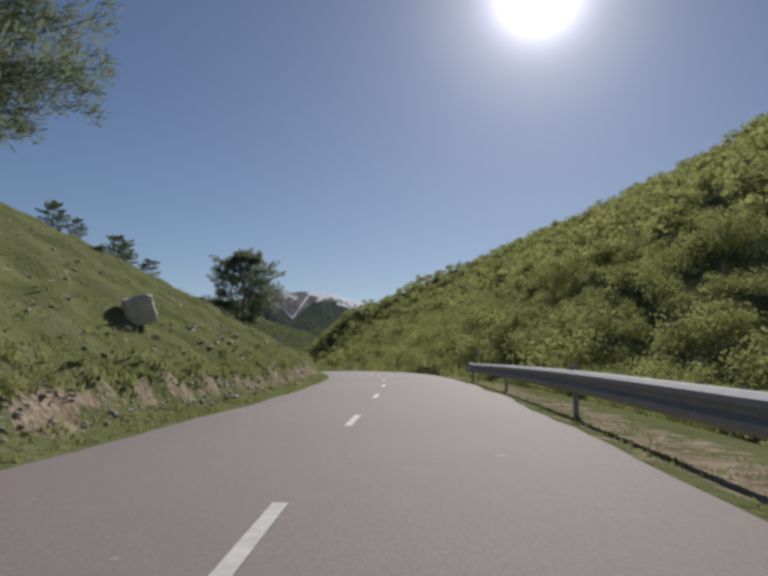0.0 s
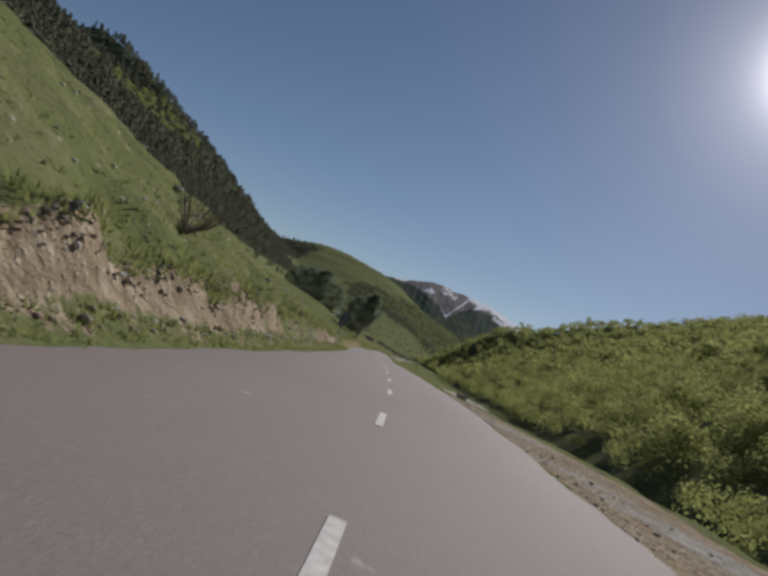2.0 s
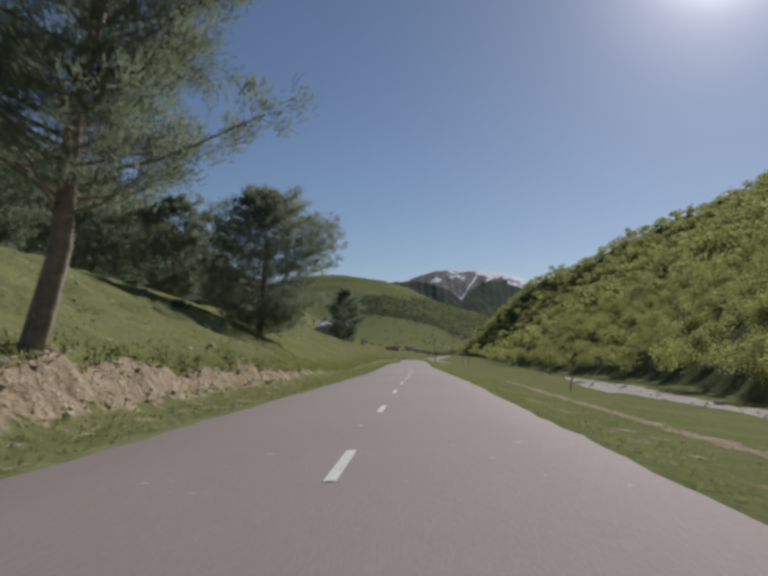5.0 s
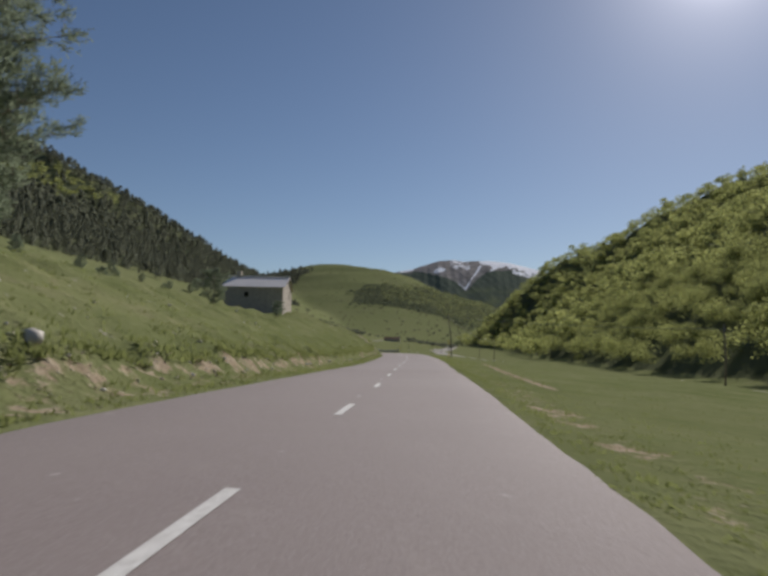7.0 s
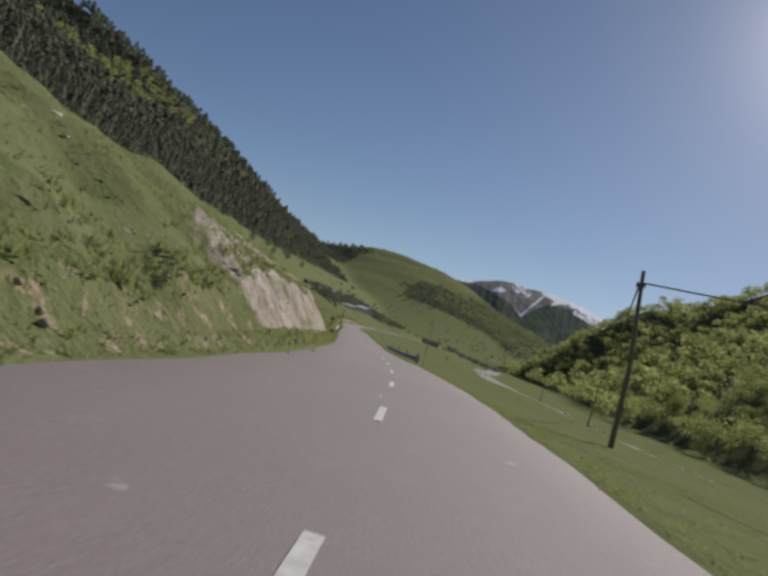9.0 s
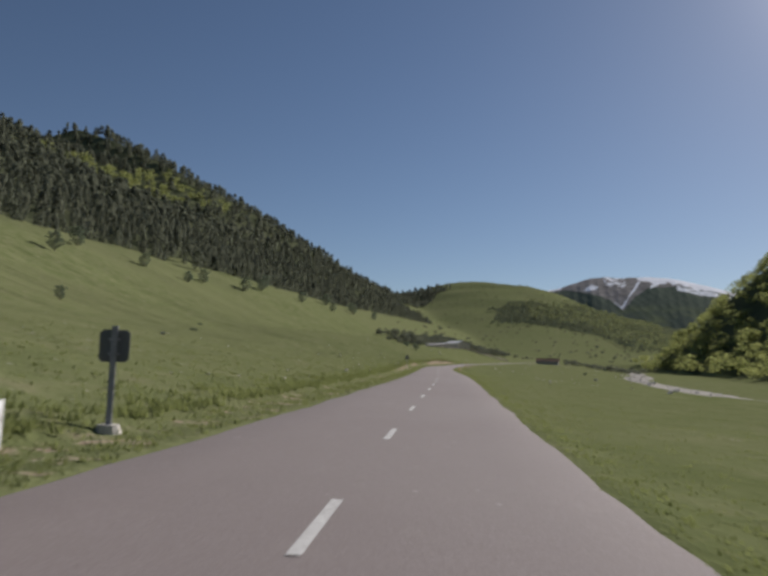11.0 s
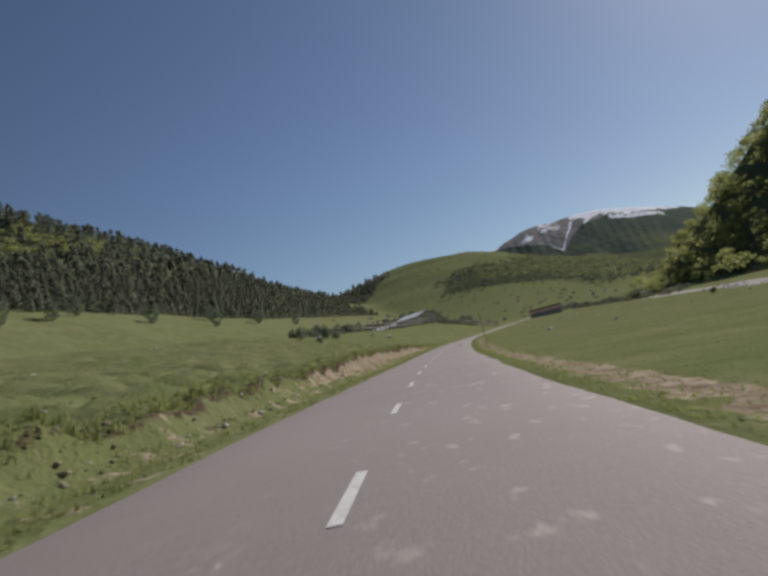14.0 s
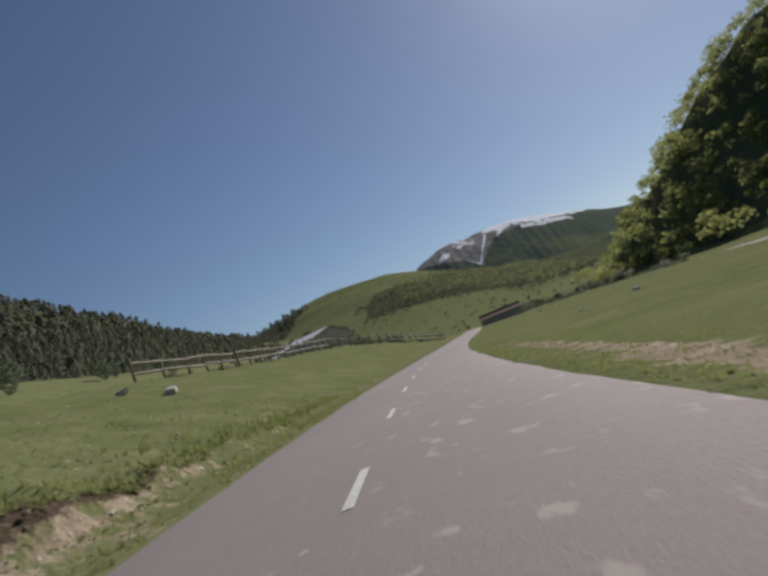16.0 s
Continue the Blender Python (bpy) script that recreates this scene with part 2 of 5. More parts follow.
GROUND = ground_material()
ASPHALT = asphalt_material()
PAINT = simple_material("worn_road_paint", (0.46, 0.44, 0.41), (0.80, 0.79, 0.75), 16, 0.7)
BROADLEAF = wood_material("spring_beech_leaves", (0.132, 0.164, 0.066), (0.278, 0.292, 0.112), (0.47, 0.50, 0.175), 0.6, 0.42)
PINE = leaf_material("pine_needles", (0.110, 0.140, 0.108), (0.190, 0.225, 0.168), (0.29, 0.345, 0.22), 0.52, 0.15)
FARPINE = wood_material("far_pine_needles", (0.098, 0.110, 0.086), (0.155, 0.165, 0.122), (0.22, 0.235, 0.16), 0.55)
MIXEDLEAF = wood_material("mixed_wood_leaves", (0.080, 0.102, 0.066), (0.205, 0.222, 0.105), (0.34, 0.37, 0.17), 0.5)
DARKWOOD = wood_material("dark_belt_leaves", (0.060, 0.076, 0.056), (0.118, 0.134, 0.088), (0.18, 0.21, 0.13), 0.45)
MOUNTAIN = mountain_material()
BARK = simple_material("pine_bark", (0.15, 0.12, 0.095), (0.40, 0.35, 0.295), 6, 0.95, 0, 0.8, 0.03)


# ---- meshes ----
def mesh_from(name, verts, faces, material=None, smooth=False):
    """A mesh from numpy vertices (n, 3) and faces (m, 3 or 4)."""
    verts, faces = np.asarray(verts, np.float32), np.asarray(faces, np.int32)
    me = bpy.data.meshes.new(name)
    n, k = faces.shape
    me.vertices.add(len(verts))
    me.vertices.foreach_set("co", verts.ravel())
    me.loops.add(n * k)
    me.loops.foreach_set("vertex_index", faces.ravel())
    me.polygons.add(n)
    me.polygons.foreach_set("loop_start", np.arange(0, n * k, k, dtype=np.int32))
    me.polygons.foreach_set("loop_total", np.full(n, k, np.int32))
    if smooth:
        me.polygons.foreach_set("use_smooth", np.ones(n, bool))
    me.update(calc_edges=True)
    if material:
        me.materials.append(material)
    return me


def grid_faces(rows, cols):
    i = np.arange((rows - 1) * (cols - 1))
    r, c = i // (cols - 1), i % (cols - 1)
    a = r * cols + c
    return np.stack([a, a + 1, a + cols + 1, a + cols], 1)


def part(name, bm, material, parent=None, label="", smooth=False):
    """One mesh object from a bmesh, under a thing or a part."""
    me = bpy.data.meshes.new(name)
    bm.to_mesh(me)
    bm.free()
    me.materials.append(material)
    if smooth:
        for f in me.polygons:
            f.use_smooth = True
    ob = new(name, me)
    ob.parent = parent
    return tagged(ob, label=label)


# ---- the line of the road ----
def spline(start, step, values, s):
    x = (np.asarray(s, float) - start) / step
    v = np.asarray(values, float)
    i = np.clip(np.floor(x).astype(int), 0, len(v) - 2)
    w = np.clip(x - i, 0, 1)
    p0, p1, p2, p3 = v[np.clip(i - 1, 0, None)], v[i], v[i + 1], v[np.clip(i + 2, None, len(v) - 1)]
    return 0.5 * (2 * p1 + (p2 - p0) * w + (2 * p0 - 5 * p1 + 4 * p2 - p3) * w * w + (3 * p1 - p0 - 3 * p2 + p3) * w ** 3)


# heading in degrees from +y towards -x, every 12.5 m from s = -20
HEADING = [4.3, 2.8, 0.7, 1.3, 4.2, 8.9, 12.1, 12.8, 14.7, 15.0, 15.7, 16.8, 16.7, 16.1, 15.2, 14.8, 14.1, 14.4, 14.4, 14.2, 13.9, 14.5, 15.2, 15.5,
           15.0, 14.2, 13.6, 14.7, 14.8, 14.1, 15.2, 15.6, 16.4, 18.1, 19.8, 22.3, 24.1, 24.5, 24.8, 25.2, 25.0, 24.5, 24.1, 24.0, 24.3, 24.8, 25.3, 25.3,
           25.5, 25.2, 25.4, 24.5, 24.1, 22.9, 21.8, 21.1, 20.4, 19.4, 19.4, 18.1, 18.3, 16.9, 15.7, 14.5, 13.2, 12.0, 11.0, 10.0, 9.5, 9.5, 10, 11]
# height and cross fall every 30 m from s = -20
LEVEL = [0.0, 0.67, 1.25, 1.44, 1.34, 1.13, 0.91, 0.8, 0.57, 0.26, 0.08, -0.06, -0.25, -0.38, -0.49, -0.73, -0.98, -0.99, -0.81, -0.59, -0.42, -0.18, 0.08,
         0.39, 0.67, 1.14, 1.57, 1.9, 2.3, 2.8, 3.3]
FALL = [0.008, -0.059, -0.053, -0.044, -0.053, -0.043, -0.011, -0.034, -0.046, -0.016, 0.002, 0.022, -0.045, -0.035, -0.034, -0.004, 0.038, 0.005, 0.001,
        -0.003, 0.017, 0.039, 0.067, 0.033, 0.027, 0.019, 0.01, 0.002, 0.0, 0.0, 0.0]
LEFT_W, RIGHT_W = 3.20, 3.02
S_BACK, S_END = -260.0, 5200.0
SG = np.arange(S_BACK, S_END + 1, 1.0)
TH = np.radians(np.where(SG < -20, 4.3, np.where(SG > 865, 11 + np.clip((SG - 865) / 300, 0, 1) * 3, spline(-20, 12.5, HEADING, np.clip(SG, -20, 867)))))
RX = np.concatenate([[0], np.cumsum(-np.sin(0.5 * (TH[1:] + TH[:-1])))])
RY = np.concatenate([[0], np.cumsum(np.cos(0.5 * (TH[1:] + TH[:-1])))])
i0 = int(-20 - S_BACK)
RX, RY = RX - RX[i0], RY - RY[i0]
RZ = spline(-20, 30, LEVEL, np.clip(SG, -20, 880)) + np.clip(SG - 880, 0, 2500) * 0.012
RB = spline(-20, 30, FALL, np.clip(SG, -20, 880))
kernel = np.hanning(241)
TSM = np.convolve(np.pad(TH, 120, mode="edge"), kernel / kernel.sum(), mode="valid")      # a calmer heading for far ground
NEAR = 30.0
U = 0.70          # metres to one unit of the road tables below


def at(table, s):
    return np.interp(s, SG, table)


def plan(s, l):
    """x, y in metres of the place s units along the road and l units to the left of its middle."""
    x, y = plan_units(s, l)
    return x * U, y * U


def plan_units(s, l):
    s, l = np.asarray(s, float), np.asarray(l, float)
    a, b = at(TH, s), at(TSM, s)
    near, far = np.clip(l, -NEAR, NEAR), l - np.clip(l, -NEAR, NEAR)
    return at(RX, s) - np.cos(a) * near - np.cos(b) * far, at(RY, s) - np.sin(a) * near - np.sin(b) * far


def step(x, a, b):
    w = np.clip((x - a) / (b - a), 0, 1)
    return w * w * (3 - 2 * w)


def table(s, *pairs):
    return np.interp(s, [p[0] for p in pairs], [p[1] for p in pairs])


def ripple(x, y, size, seed=0.0):
    """Smooth value noise, -1 to 1, as a few crossed waves."""
    q = 2 * math.pi / size
    return (np.sin(q * (x * 0.8 + y * 0.6) + seed) * np.sin(q * (0.9 * y - 0.5 * x) * 0.83 + 1.7 * seed) + np.sin(q * 2.1 * (x * 0.5 - y * 0.85) + 2.3 * seed) * 0.5
            + np.sin(q * 4.3 * (x * 0.7 + y * 0.7) + 0.7 * seed) * np.sin(q * 3.7 * (y - 0.3 * x)) * 0.3) / 1.6


def left_parts(s):
    """Verge width, height of the cut bank, its width, the slope of the meadow behind, by s."""
    verge = table(s, (-50, 0.9), (15, 0.9), (35, 0.7), (60, 0.7), (90, 0.9), (110, 1.0), (130, 0.5), (170, 0.6), (182, 1.8), (205, 2.4), (225, 2.2), (300, 1.4), (350, 1.6), (398, 0.8), (406, 0.35), (428, 0.45), (450, 1.5), (560, 1.8), (640, 1.8), (690, 2.3), (740, 2.0))
    bank = table(s, (-50, 0.8), (10, 0.75), (30, 0.9), (45, 0.95), (70, 1.0), (95, 0.95), (112, 0.7), (125, 0.25), (160, 0.3), (178, 0.85), (205, 1.05), (225, 0.7), (250, 0.2), (290, 0.6), (345, 0.7), (385, 0.75), (398, 0.9), (407, 2.05), (424, 2.2), (431, 1.2),
                 (438, 0.2), (520, 0.25), (560, 0.5), (580, 0.75), (612, 0.95), (628, 1.0), (645, 0.8), (662, 1.1), (676, 1.15), (688, 1.55), (708, 1.62), (722, 1.45), (740, 1.1), (752, 0.65), (765, 0.3), (860, 0.2))
    width = 0.2 + bank * 0.36 + 0.9 * np.clip(bank - 1.3, 0, 2) * (1 - step(s, 440, 480))
    slope = table(s, (-50, 0.46), (40, 0.45), (70, 0.44), (95, 0.36), (115, 0.24), (135, 0.07), (155, 0.09), (180, 0.19), (212, 0.40), (240, 0.43), (300, 0.42), (350, 0.40), (385, 0.52), (420, 0.55), (432, 0.42), (445, 0.28), (500, 0.17), (580, 0.11), (640, 0.13), (690, 0.24), (735, 0.31),
                  (765, 0.36), (790, 0.40), (870, 0.40), (940, 0.15), (1500, 0.08))
    return verge, bank, width, slope


def foot(s):
    return table(s, (-260, 44), (0, 42), (120, 42), (300, 49), (430, 68), (600, 103), (745, 122), (900, 121), (1040, 114), (1120, 104), (1210, 96), (1300, 88), (1820, 170), (5200, 170))


def soft_table(x, wide, *pairs):
    """table(), rounded over a width."""
    fine = np.arange(-190, 190, 0.05)
    w = np.hanning(2 * int(wide / 0.05) + 3)
    v = np.convolve(np.pad(table(fine, *pairs), len(w) // 2, mode="edge"), w / w.sum(), mode="valid")
    return np.interp(x, fine, v)


def mountain_rise(dist, bear):
    """The snowy mountain's height in units, by distance and bearing from the mouth of the valley."""
    crest = soft_table(bear, 0.7, (-12, 250), (-4, 300), (0, 335), (1.5, 362), (2.8, 408), (4, 438), (5, 466), (6.2, 493), (7, 511), (8, 527), (8.7, 532), (10, 539), (11, 533), (12.2, 540), (12.95, 538), (13.9, 517),
                  (14.4, 505), (15.2, 480), (16, 468), (17.5, 440), (20, 380), (24, 280), (60, 200))
    f = np.clip((dist - 3300) / 1350, 0, 1)
    body = 1 - (1 - f) ** 1.22
    spurs = 4 * f * (1 - f) * (0.016 * ripple(bear * 60, dist * 0.12, 140, 2.0) + 0.006 * ripple(bear * 60, dist * 0.2, 45, 5.0))
    notch = 0.005 * ripple(bear, 0 * bear, 1.6, 1.0) * f ** 6
    return crest * (1 + notch) * body * (1 + spurs)


def height(s, l):
    """The ground's height at s, l, in metres."""
    return height_units(s, l) * U


def height_units(s, l):
    s, l = np.asarray(s, float), np.asarray(l, float)
    x, y = plan_units(s, l)
    z = at(RZ, s) + at(RB, s) * np.clip(l, -4.2, 4.2)
    # left: verge, bank, meadow, wooded mountain
    la = np.clip(l - LEFT_W, 0, None)
    verge, bank, width, slope = left_parts(s)
    rag = 1 + 0.35 * ripple(x, y, 5.3, 1.0) + 0.25 * ripple(x, y, 2.1, 4.0)
    rag = 1 + (rag - 1) * np.clip(1.5 - 0.55 * bank, 0.35, 1)
    cut = bank * rag * (0.25 * step(la, verge - 0.5, verge) + 0.75 * step(la, verge, verge + width))
    crags = step(s, 403, 408) * (1 - step(s, 428, 434)) * step(la, verge, verge + 0.8) * (1 - step(la, verge + width, verge + width + 2))
    cut = cut + crags * (0.30 * ripple(x, y, 3.1, 2.0) + 0.20 * np.abs(ripple(x, y, 1.3, 5.0)))
    beyond = np.clip(la - verge - width, 0, None)
    cap = table(s, (-260, 25), (60, 20), (100, 14), (120, 8.5), (150, 7.5), (185, 6.2), (205, 5.8), (260, 5.1), (330, 4.1), (380, 3.6), (404, 2.3), (426, 2.4), (440, 3.2), (470, 6), (520, 9), (600, 9), (740, 8.5), (785, 8), (885, 8), (960, 8), (5200, 8))
    near = cap * (1 - np.exp(-1.35 * slope * beyond / cap - 0.6 * (slope * beyond / cap) ** 2))
    near = np.where(slope * beyond < cap, 0.35 * near + 0.65 * slope * beyond, 0.35 * near + 0.65 * cap)
    tree_l = table(s, (-260, 185), (500, 185), (810, 161), (1080, 206), (1510, 220), (5200, 220))
    tree_z = table(s, (-260, 46), (900, 50), (1500, 60), (2600, 70), (5200, 70))
    w = step(beyond, 40, tree_l)
    z_left = cut + near * (1 - w) + tree_z * w ** 1.15
    ridge_l = table(s, (-260, 1220), (0, 1140), (600, 970), (1600, 695), (2600, 540), (5200, 400))
    ridge_z = table(s, (-260, 320), (1100, 345), (1270, 338), (1380, 372), (1460, 366), (1540, 346), (1600, 318), (1680, 283), (1850, 262), (2140, 244), (2340, 210), (2480, 160), (2620, 110), (2800, 80), (5200, 70))
    u = np.clip((beyond - tree_l) / np.maximum(ridge_l - tree_l, 1), 0, 2)
    hill = (ridge_z - tree_z) * np.where(u < 1, np.clip(u, 0, 1) ** table(s, (1000, 0.92), (1500, 0.93), (2600, 1.0)), np.exp(-(u - 1) * 1.2))
    hill = hill + 8.5 * np.exp(-((u - 0.48) / 0.3) ** 2) * step(s, 1310, 1420) * (1 - step(s, 1540, 1640))      # a shoulder below the ridge
    z_left = z_left + np.clip(hill, 0, None) * (1 + 0.06 * ripple(x, y, 340, 2.0))
    z_left = z_left + 2.5 * np.exp(-((s - 402) / 16.0) ** 2) * step(la, 6, 15) * (1 - step(la, 34, 60))      # the barn's shelf
    z_left = z_left + step(la, 1, 12) * (0.13 * ripple(x, y, 17, 3.0) + 0.08 * ripple(x, y, 4.1, 2.0) * (1 - step(la, 14, 30))) + step(la, 15, 60) * 0.8 * ripple(x, y, 75, 5.0)
    # right: verge, drop, meadow, river bed, wooded mountain
    ra = np.clip(-l - RIGHT_W, 0, None)
    lip = table(s, (-260, 1.8), (45, 1.8), (58, 7.5), (90, 7.5), (125, 5.5), (150, 6.5), (200, 7.0), (260, 10), (330, 22), (420, 26), (560, 34), (740, 30), (900, 22), (5200, 22))
    drop = table(s, (-260, 7.5), (60, 7.0), (110, 5.5), (200, 4.2), (330, 4.0), (480, 4.5), (700, 4.8), (1200, 7), (5200, 8))
    meadow = table(s, (-260, 0.03), (90, 0.04), (130, 0.10), (200, 0.08), (300, 0.07), (450, 0.07), (560, 0.06), (620, 0.08), (760, 0.085), (900, 0.06), (5200, 0.0))
    fo = foot(s)
    z_right = -meadow * np.minimum(ra, lip) - (drop - meadow * lip) * step(ra, lip, lip + (fo - lip) * 0.45) - 0.10 * step(ra, 0.3, 1.0)
    top = table(s, (-260, 172), (400, 176), (640, 178), (760, 165), (900, 138), (980, 118), (1060, 101), (1140, 92), (1200, 74), (1270, 0), (5200, 0))
    v = np.clip((ra - fo) / table(s, (-260, 300), (640, 300), (760, 270), (900, 185), (980, 140), (1060, 105), (1140, 92), (5200, 92)), 0, 3)
    z_right = z_right + (top + 8) * np.where(v < 1, np.clip(v, 0, 1) * (1 - 0.12 * v * v) / 0.88, 1 - table(s, (640, 0.25), (980, 0.05), (5200, 0.05)) * (v - 1)) * (1 + 0.05 * step(ra, fo, fo + 60) * ripple(x, y, 160, 1.0))
    z_right = z_right + step(ra, 1, 10) * (0.12 * ripple(x, y, 15, 6.0) * (1 - step(ra, 60, 120)) + 0.05 * ripple(x, y, 4.7, 1.5) * (1 - step(ra, 14, 30)))
    z = z + np.where(l > LEFT_W, z_left, 0) + np.where(l < -RIGHT_W, z_right, 0)
    # the head of the valley: a green hill and the mountain behind it, by bearing from the mouth
    dx, dy = x - 40.0, y + 100.0
    dist, bear = np.hypot(dx, dy), np.degrees(np.arctan2(-dx, dy))
    green_top = soft_table(bear, 3.0, (-20, 90), (2, 105), (8, 140), (12, 180), (14, 228), (15.8, 276), (17, 293), (19, 307), (21, 311), (22, 304), (24, 287), (25.5, 260), (26.7, 243), (29, 215), (34, 180), (50, 120))
    green = green_top * step(dist, 1350, 3150) ** 1.1 * (1 + 0.03 * ripple(x, y, 420, 0.4))
    z = np.where(dist > 1350, np.maximum(z, green + at(RZ, s) * (1 - step(dist, 1350, 2500))), z)
    z = np.where(dist > 3300, np.maximum(z, 0.93 * mountain_rise(dist, bear)), z)
    return z


def spot(s, l, up=0.0):
    x, y = plan(s, l)
    return Vector((float(x), float(y), float(height(s, l)) + up))


# ---- ground, in one sheet ----
s_rows = np.concatenate([np.arange(S_BACK, -20, 12), np.arange(-20, 780, 0.85), 780 + np.cumsum(1.05 ** np.arange(0, 66)), np.arange(1300, S_END, 26)])
s_rows = np.unique(np.clip(s_rows, S_BACK, S_END - 1))
out_l = LEFT_W + np.concatenate([[-0.25, 0.0], np.arange(0.3, 8, 0.34), 8 + np.cumsum(0.36 * 1.075 ** np.arange(0, 74))])
out_r = RIGHT_W + np.concatenate([[-0.25, 0.0], np.arange(0.35, 5, 0.4), 5 + np.cumsum(0.45 * 1.072 ** np.arange(0, 72))])
l_cols = np.concatenate([-out_r[::-1], out_l])
gs, gl = np.meshgrid(s_rows, l_cols, indexing="ij")
gx, gy = plan(gs, gl)
gz = height(gs, gl)
under = (gl < LEFT_W - 0.1) & (gl > -RIGHT_W + 0.1)
gz = gz - np.where(under, 0.05, 0.0) - np.where(under, 0.0, 0.012)
ground = new("ground", mesh_from("ground", np.stack([gx, gy, gz], -1).reshape(-1, 3), grid_faces(*gs.shape)[:, ::-1], GROUND, smooth=True))
tagged(ground, "spring meadow, earth banks and wooded valley sides", "ground", kind="structure")


def paint_attr(me, name, values):
    a = me.attributes.new(name, "FLOAT", "POINT")
    a.data.foreach_set("value", np.asarray(values, np.float32).ravel())


la_, ra_ = np.clip(gl - LEFT_W, 0, None), np.clip(-gl - RIGHT_W, 0, None)
verge_, _, width_, _ = left_parts(gs)
face = step(la_, verge_ - 0.3, verge_ + 0.1) * (1 - step(la_, verge_ + width_ * 0.8, verge_ + width_ + 0.4))
bare = table(gs, (-50, 0.52), (20, 0.52), (28, 0.55), (31, 1.0), (39, 1.0), (42, 0.3), (54, 0.3), (58, 0.85), (72, 0.85), (80, 0.42), (95, 0.5), (101, 0.85), (108, 0.75), (114, 0.35), (135, 0.6), (170, 0.6), (182, 1.0), (216, 1.0), (232, 0.5), (262, 0.2), (290, 0.5), (330, 0.55), (350, 0.3), (372, 0.45), (390, 0.38), (393.5, 0.46), (396, 0.38), (398.2, 0.58), (400, 0.42), (403, 0.36), (440, 0.2), (545, 0.2), (562, 0.42), (580, 0.62), (592, 0.62), (600, 0.4), (612, 0.5), (622, 0.85), (638, 0.42), (648, 0.25), (662, 0.28), (670, 0.45), (677, 0.85), (700, 1.0), (735, 0.8), (760, 0.3))
shoulder = table(gs, (-260, 1.6), (36, 1.6), (46, 5.0), (80, 5.2), (100, 2.6), (120, 1.4), (5200, 1.4))
soil_r = step(ra_, 0.15, 0.5) * (1 - step(ra_, shoulder, shoulder * 1.5 + 0.6)) * table(gs, (-260, 0.55), (30, 0.6), (45, 0.95), (85, 0.9), (110, 0.45), (140, 0.35), (330, 0.4), (400, 0.15), (560, 0.1), (600, 0.5), (740, 0.5), (800, 0.1))
path_l = 2.3 + 0.35 * np.sin(gs * 0.11) + table(gs, (120, 0), (200, 0.6), (240, 1.2), (560, 1.0), (610, -1.0), (5200, -1.0))
path = 0.85 * np.exp(-((ra_ - path_l) / 0.42) ** 2) * np.maximum.reduce([step(gs, 118, 135) * (1 - step(gs, 238, 262)), step(gs, 312, 326) * (1 - step(gs, 350, 366)), step(gs, 606, 626) * (1 - step(gs, 755, 775))])
paint_attr(ground.data, "soil", np.maximum.reduce([face * bare, soil_r, path, 0.40 * step(la_, 0.02, 0.25) * (1 - step(la_, verge_, verge_ + 0.3))]))
top_edge = verge_ + width_
# strength of the dark band at the bank's top edge
paint_attr(ground.data, "dark_rim", 0.85 * step(la_, top_edge - 0.42, top_edge - 0.16) * (1 - step(la_, top_edge + 0.1, top_edge + 0.4)) * table(gs, (600, 0), (612, 0.75), (640, 0.6), (685, 1), (735, 1), (752, 0.7), (765, 0)))
rockcut = 0.66 * step(gs, 401, 405) * (1 - step(gs, 428, 434)) * step(la_, 0.3, 0.7) * (1 - step(la_, verge_ + width_ + 1.4, verge_ + width_ + 3.6))
x_, y_ = gx / U - 40, gy / U + 100
dist_, bear_ = np.hypot(x_, y_), np.degrees(np.arctan2(-x_, y_))
paint_attr(ground.data, "rock", rockcut)
fo_ = foot(gs)
bed = table(gs, (-260, 30), (300, 36), (430, 47), (600, 58), (760, 62), (1100, 72), (5200, 90))
bar = table(gs, (-260, 5), (165, 5), (190, 20), (265, 20), (310, 12), (380, 5), (5200, 5))
river = step(ra_, bed - bar, bed - bar + 2) * (1 - step(ra_, bed + 5, bed + 8)) * (1 - step(gs, 1150, 1250))
scree = 0.5 * step(gs, 44, 52) * (1 - step(gs, 84, 98)) * step(ra_, 0.0, 0.2) * (1 - step(ra_, 4.4, 6.0))
paint_attr(ground.data, "gravel", np.maximum(scree, river) * table(gs, (-260, 1), (380, 1), (430, 0.45), (560, 0.45), (610, 1), (5200, 1)))
wood_r = step(ra_, fo_ - 3, fo_ + 3) * (1 - step(gs, 1230, 1280))
tree_l_ = table(gs, (-260, 185), (500, 185), (810, 161), (1080, 206), (1510, 220), (5200, 220))
wood_l = step(la_, tree_l_, tree_l_ + 20) * (1 - step(gs, 2450, 2600)) * (1 - step(gs, 1640, 1760) * (1 - step(la_, tree_l_ + 115, tree_l_ + 150)))
mid_top = table(bear_, (11, 3000), (13, 2800), (15.5, 2420), (18, 2330), (19, 2240)) + 70 * ripple(gx / U, gy / U, 170, 3.0)
mid_wood = (1 - step(bear_, 18.8, 19.6)) * step(dist_, 2030, 2110) * (1 - step(dist_, mid_top, mid_top + 100))
paint_attr(ground.data, "wood", np.maximum.reduce([wood_r, wood_l, mid_wood, step(dist_, 3050, 3150) * (1 - step(bear_, 15.5, 17))]))
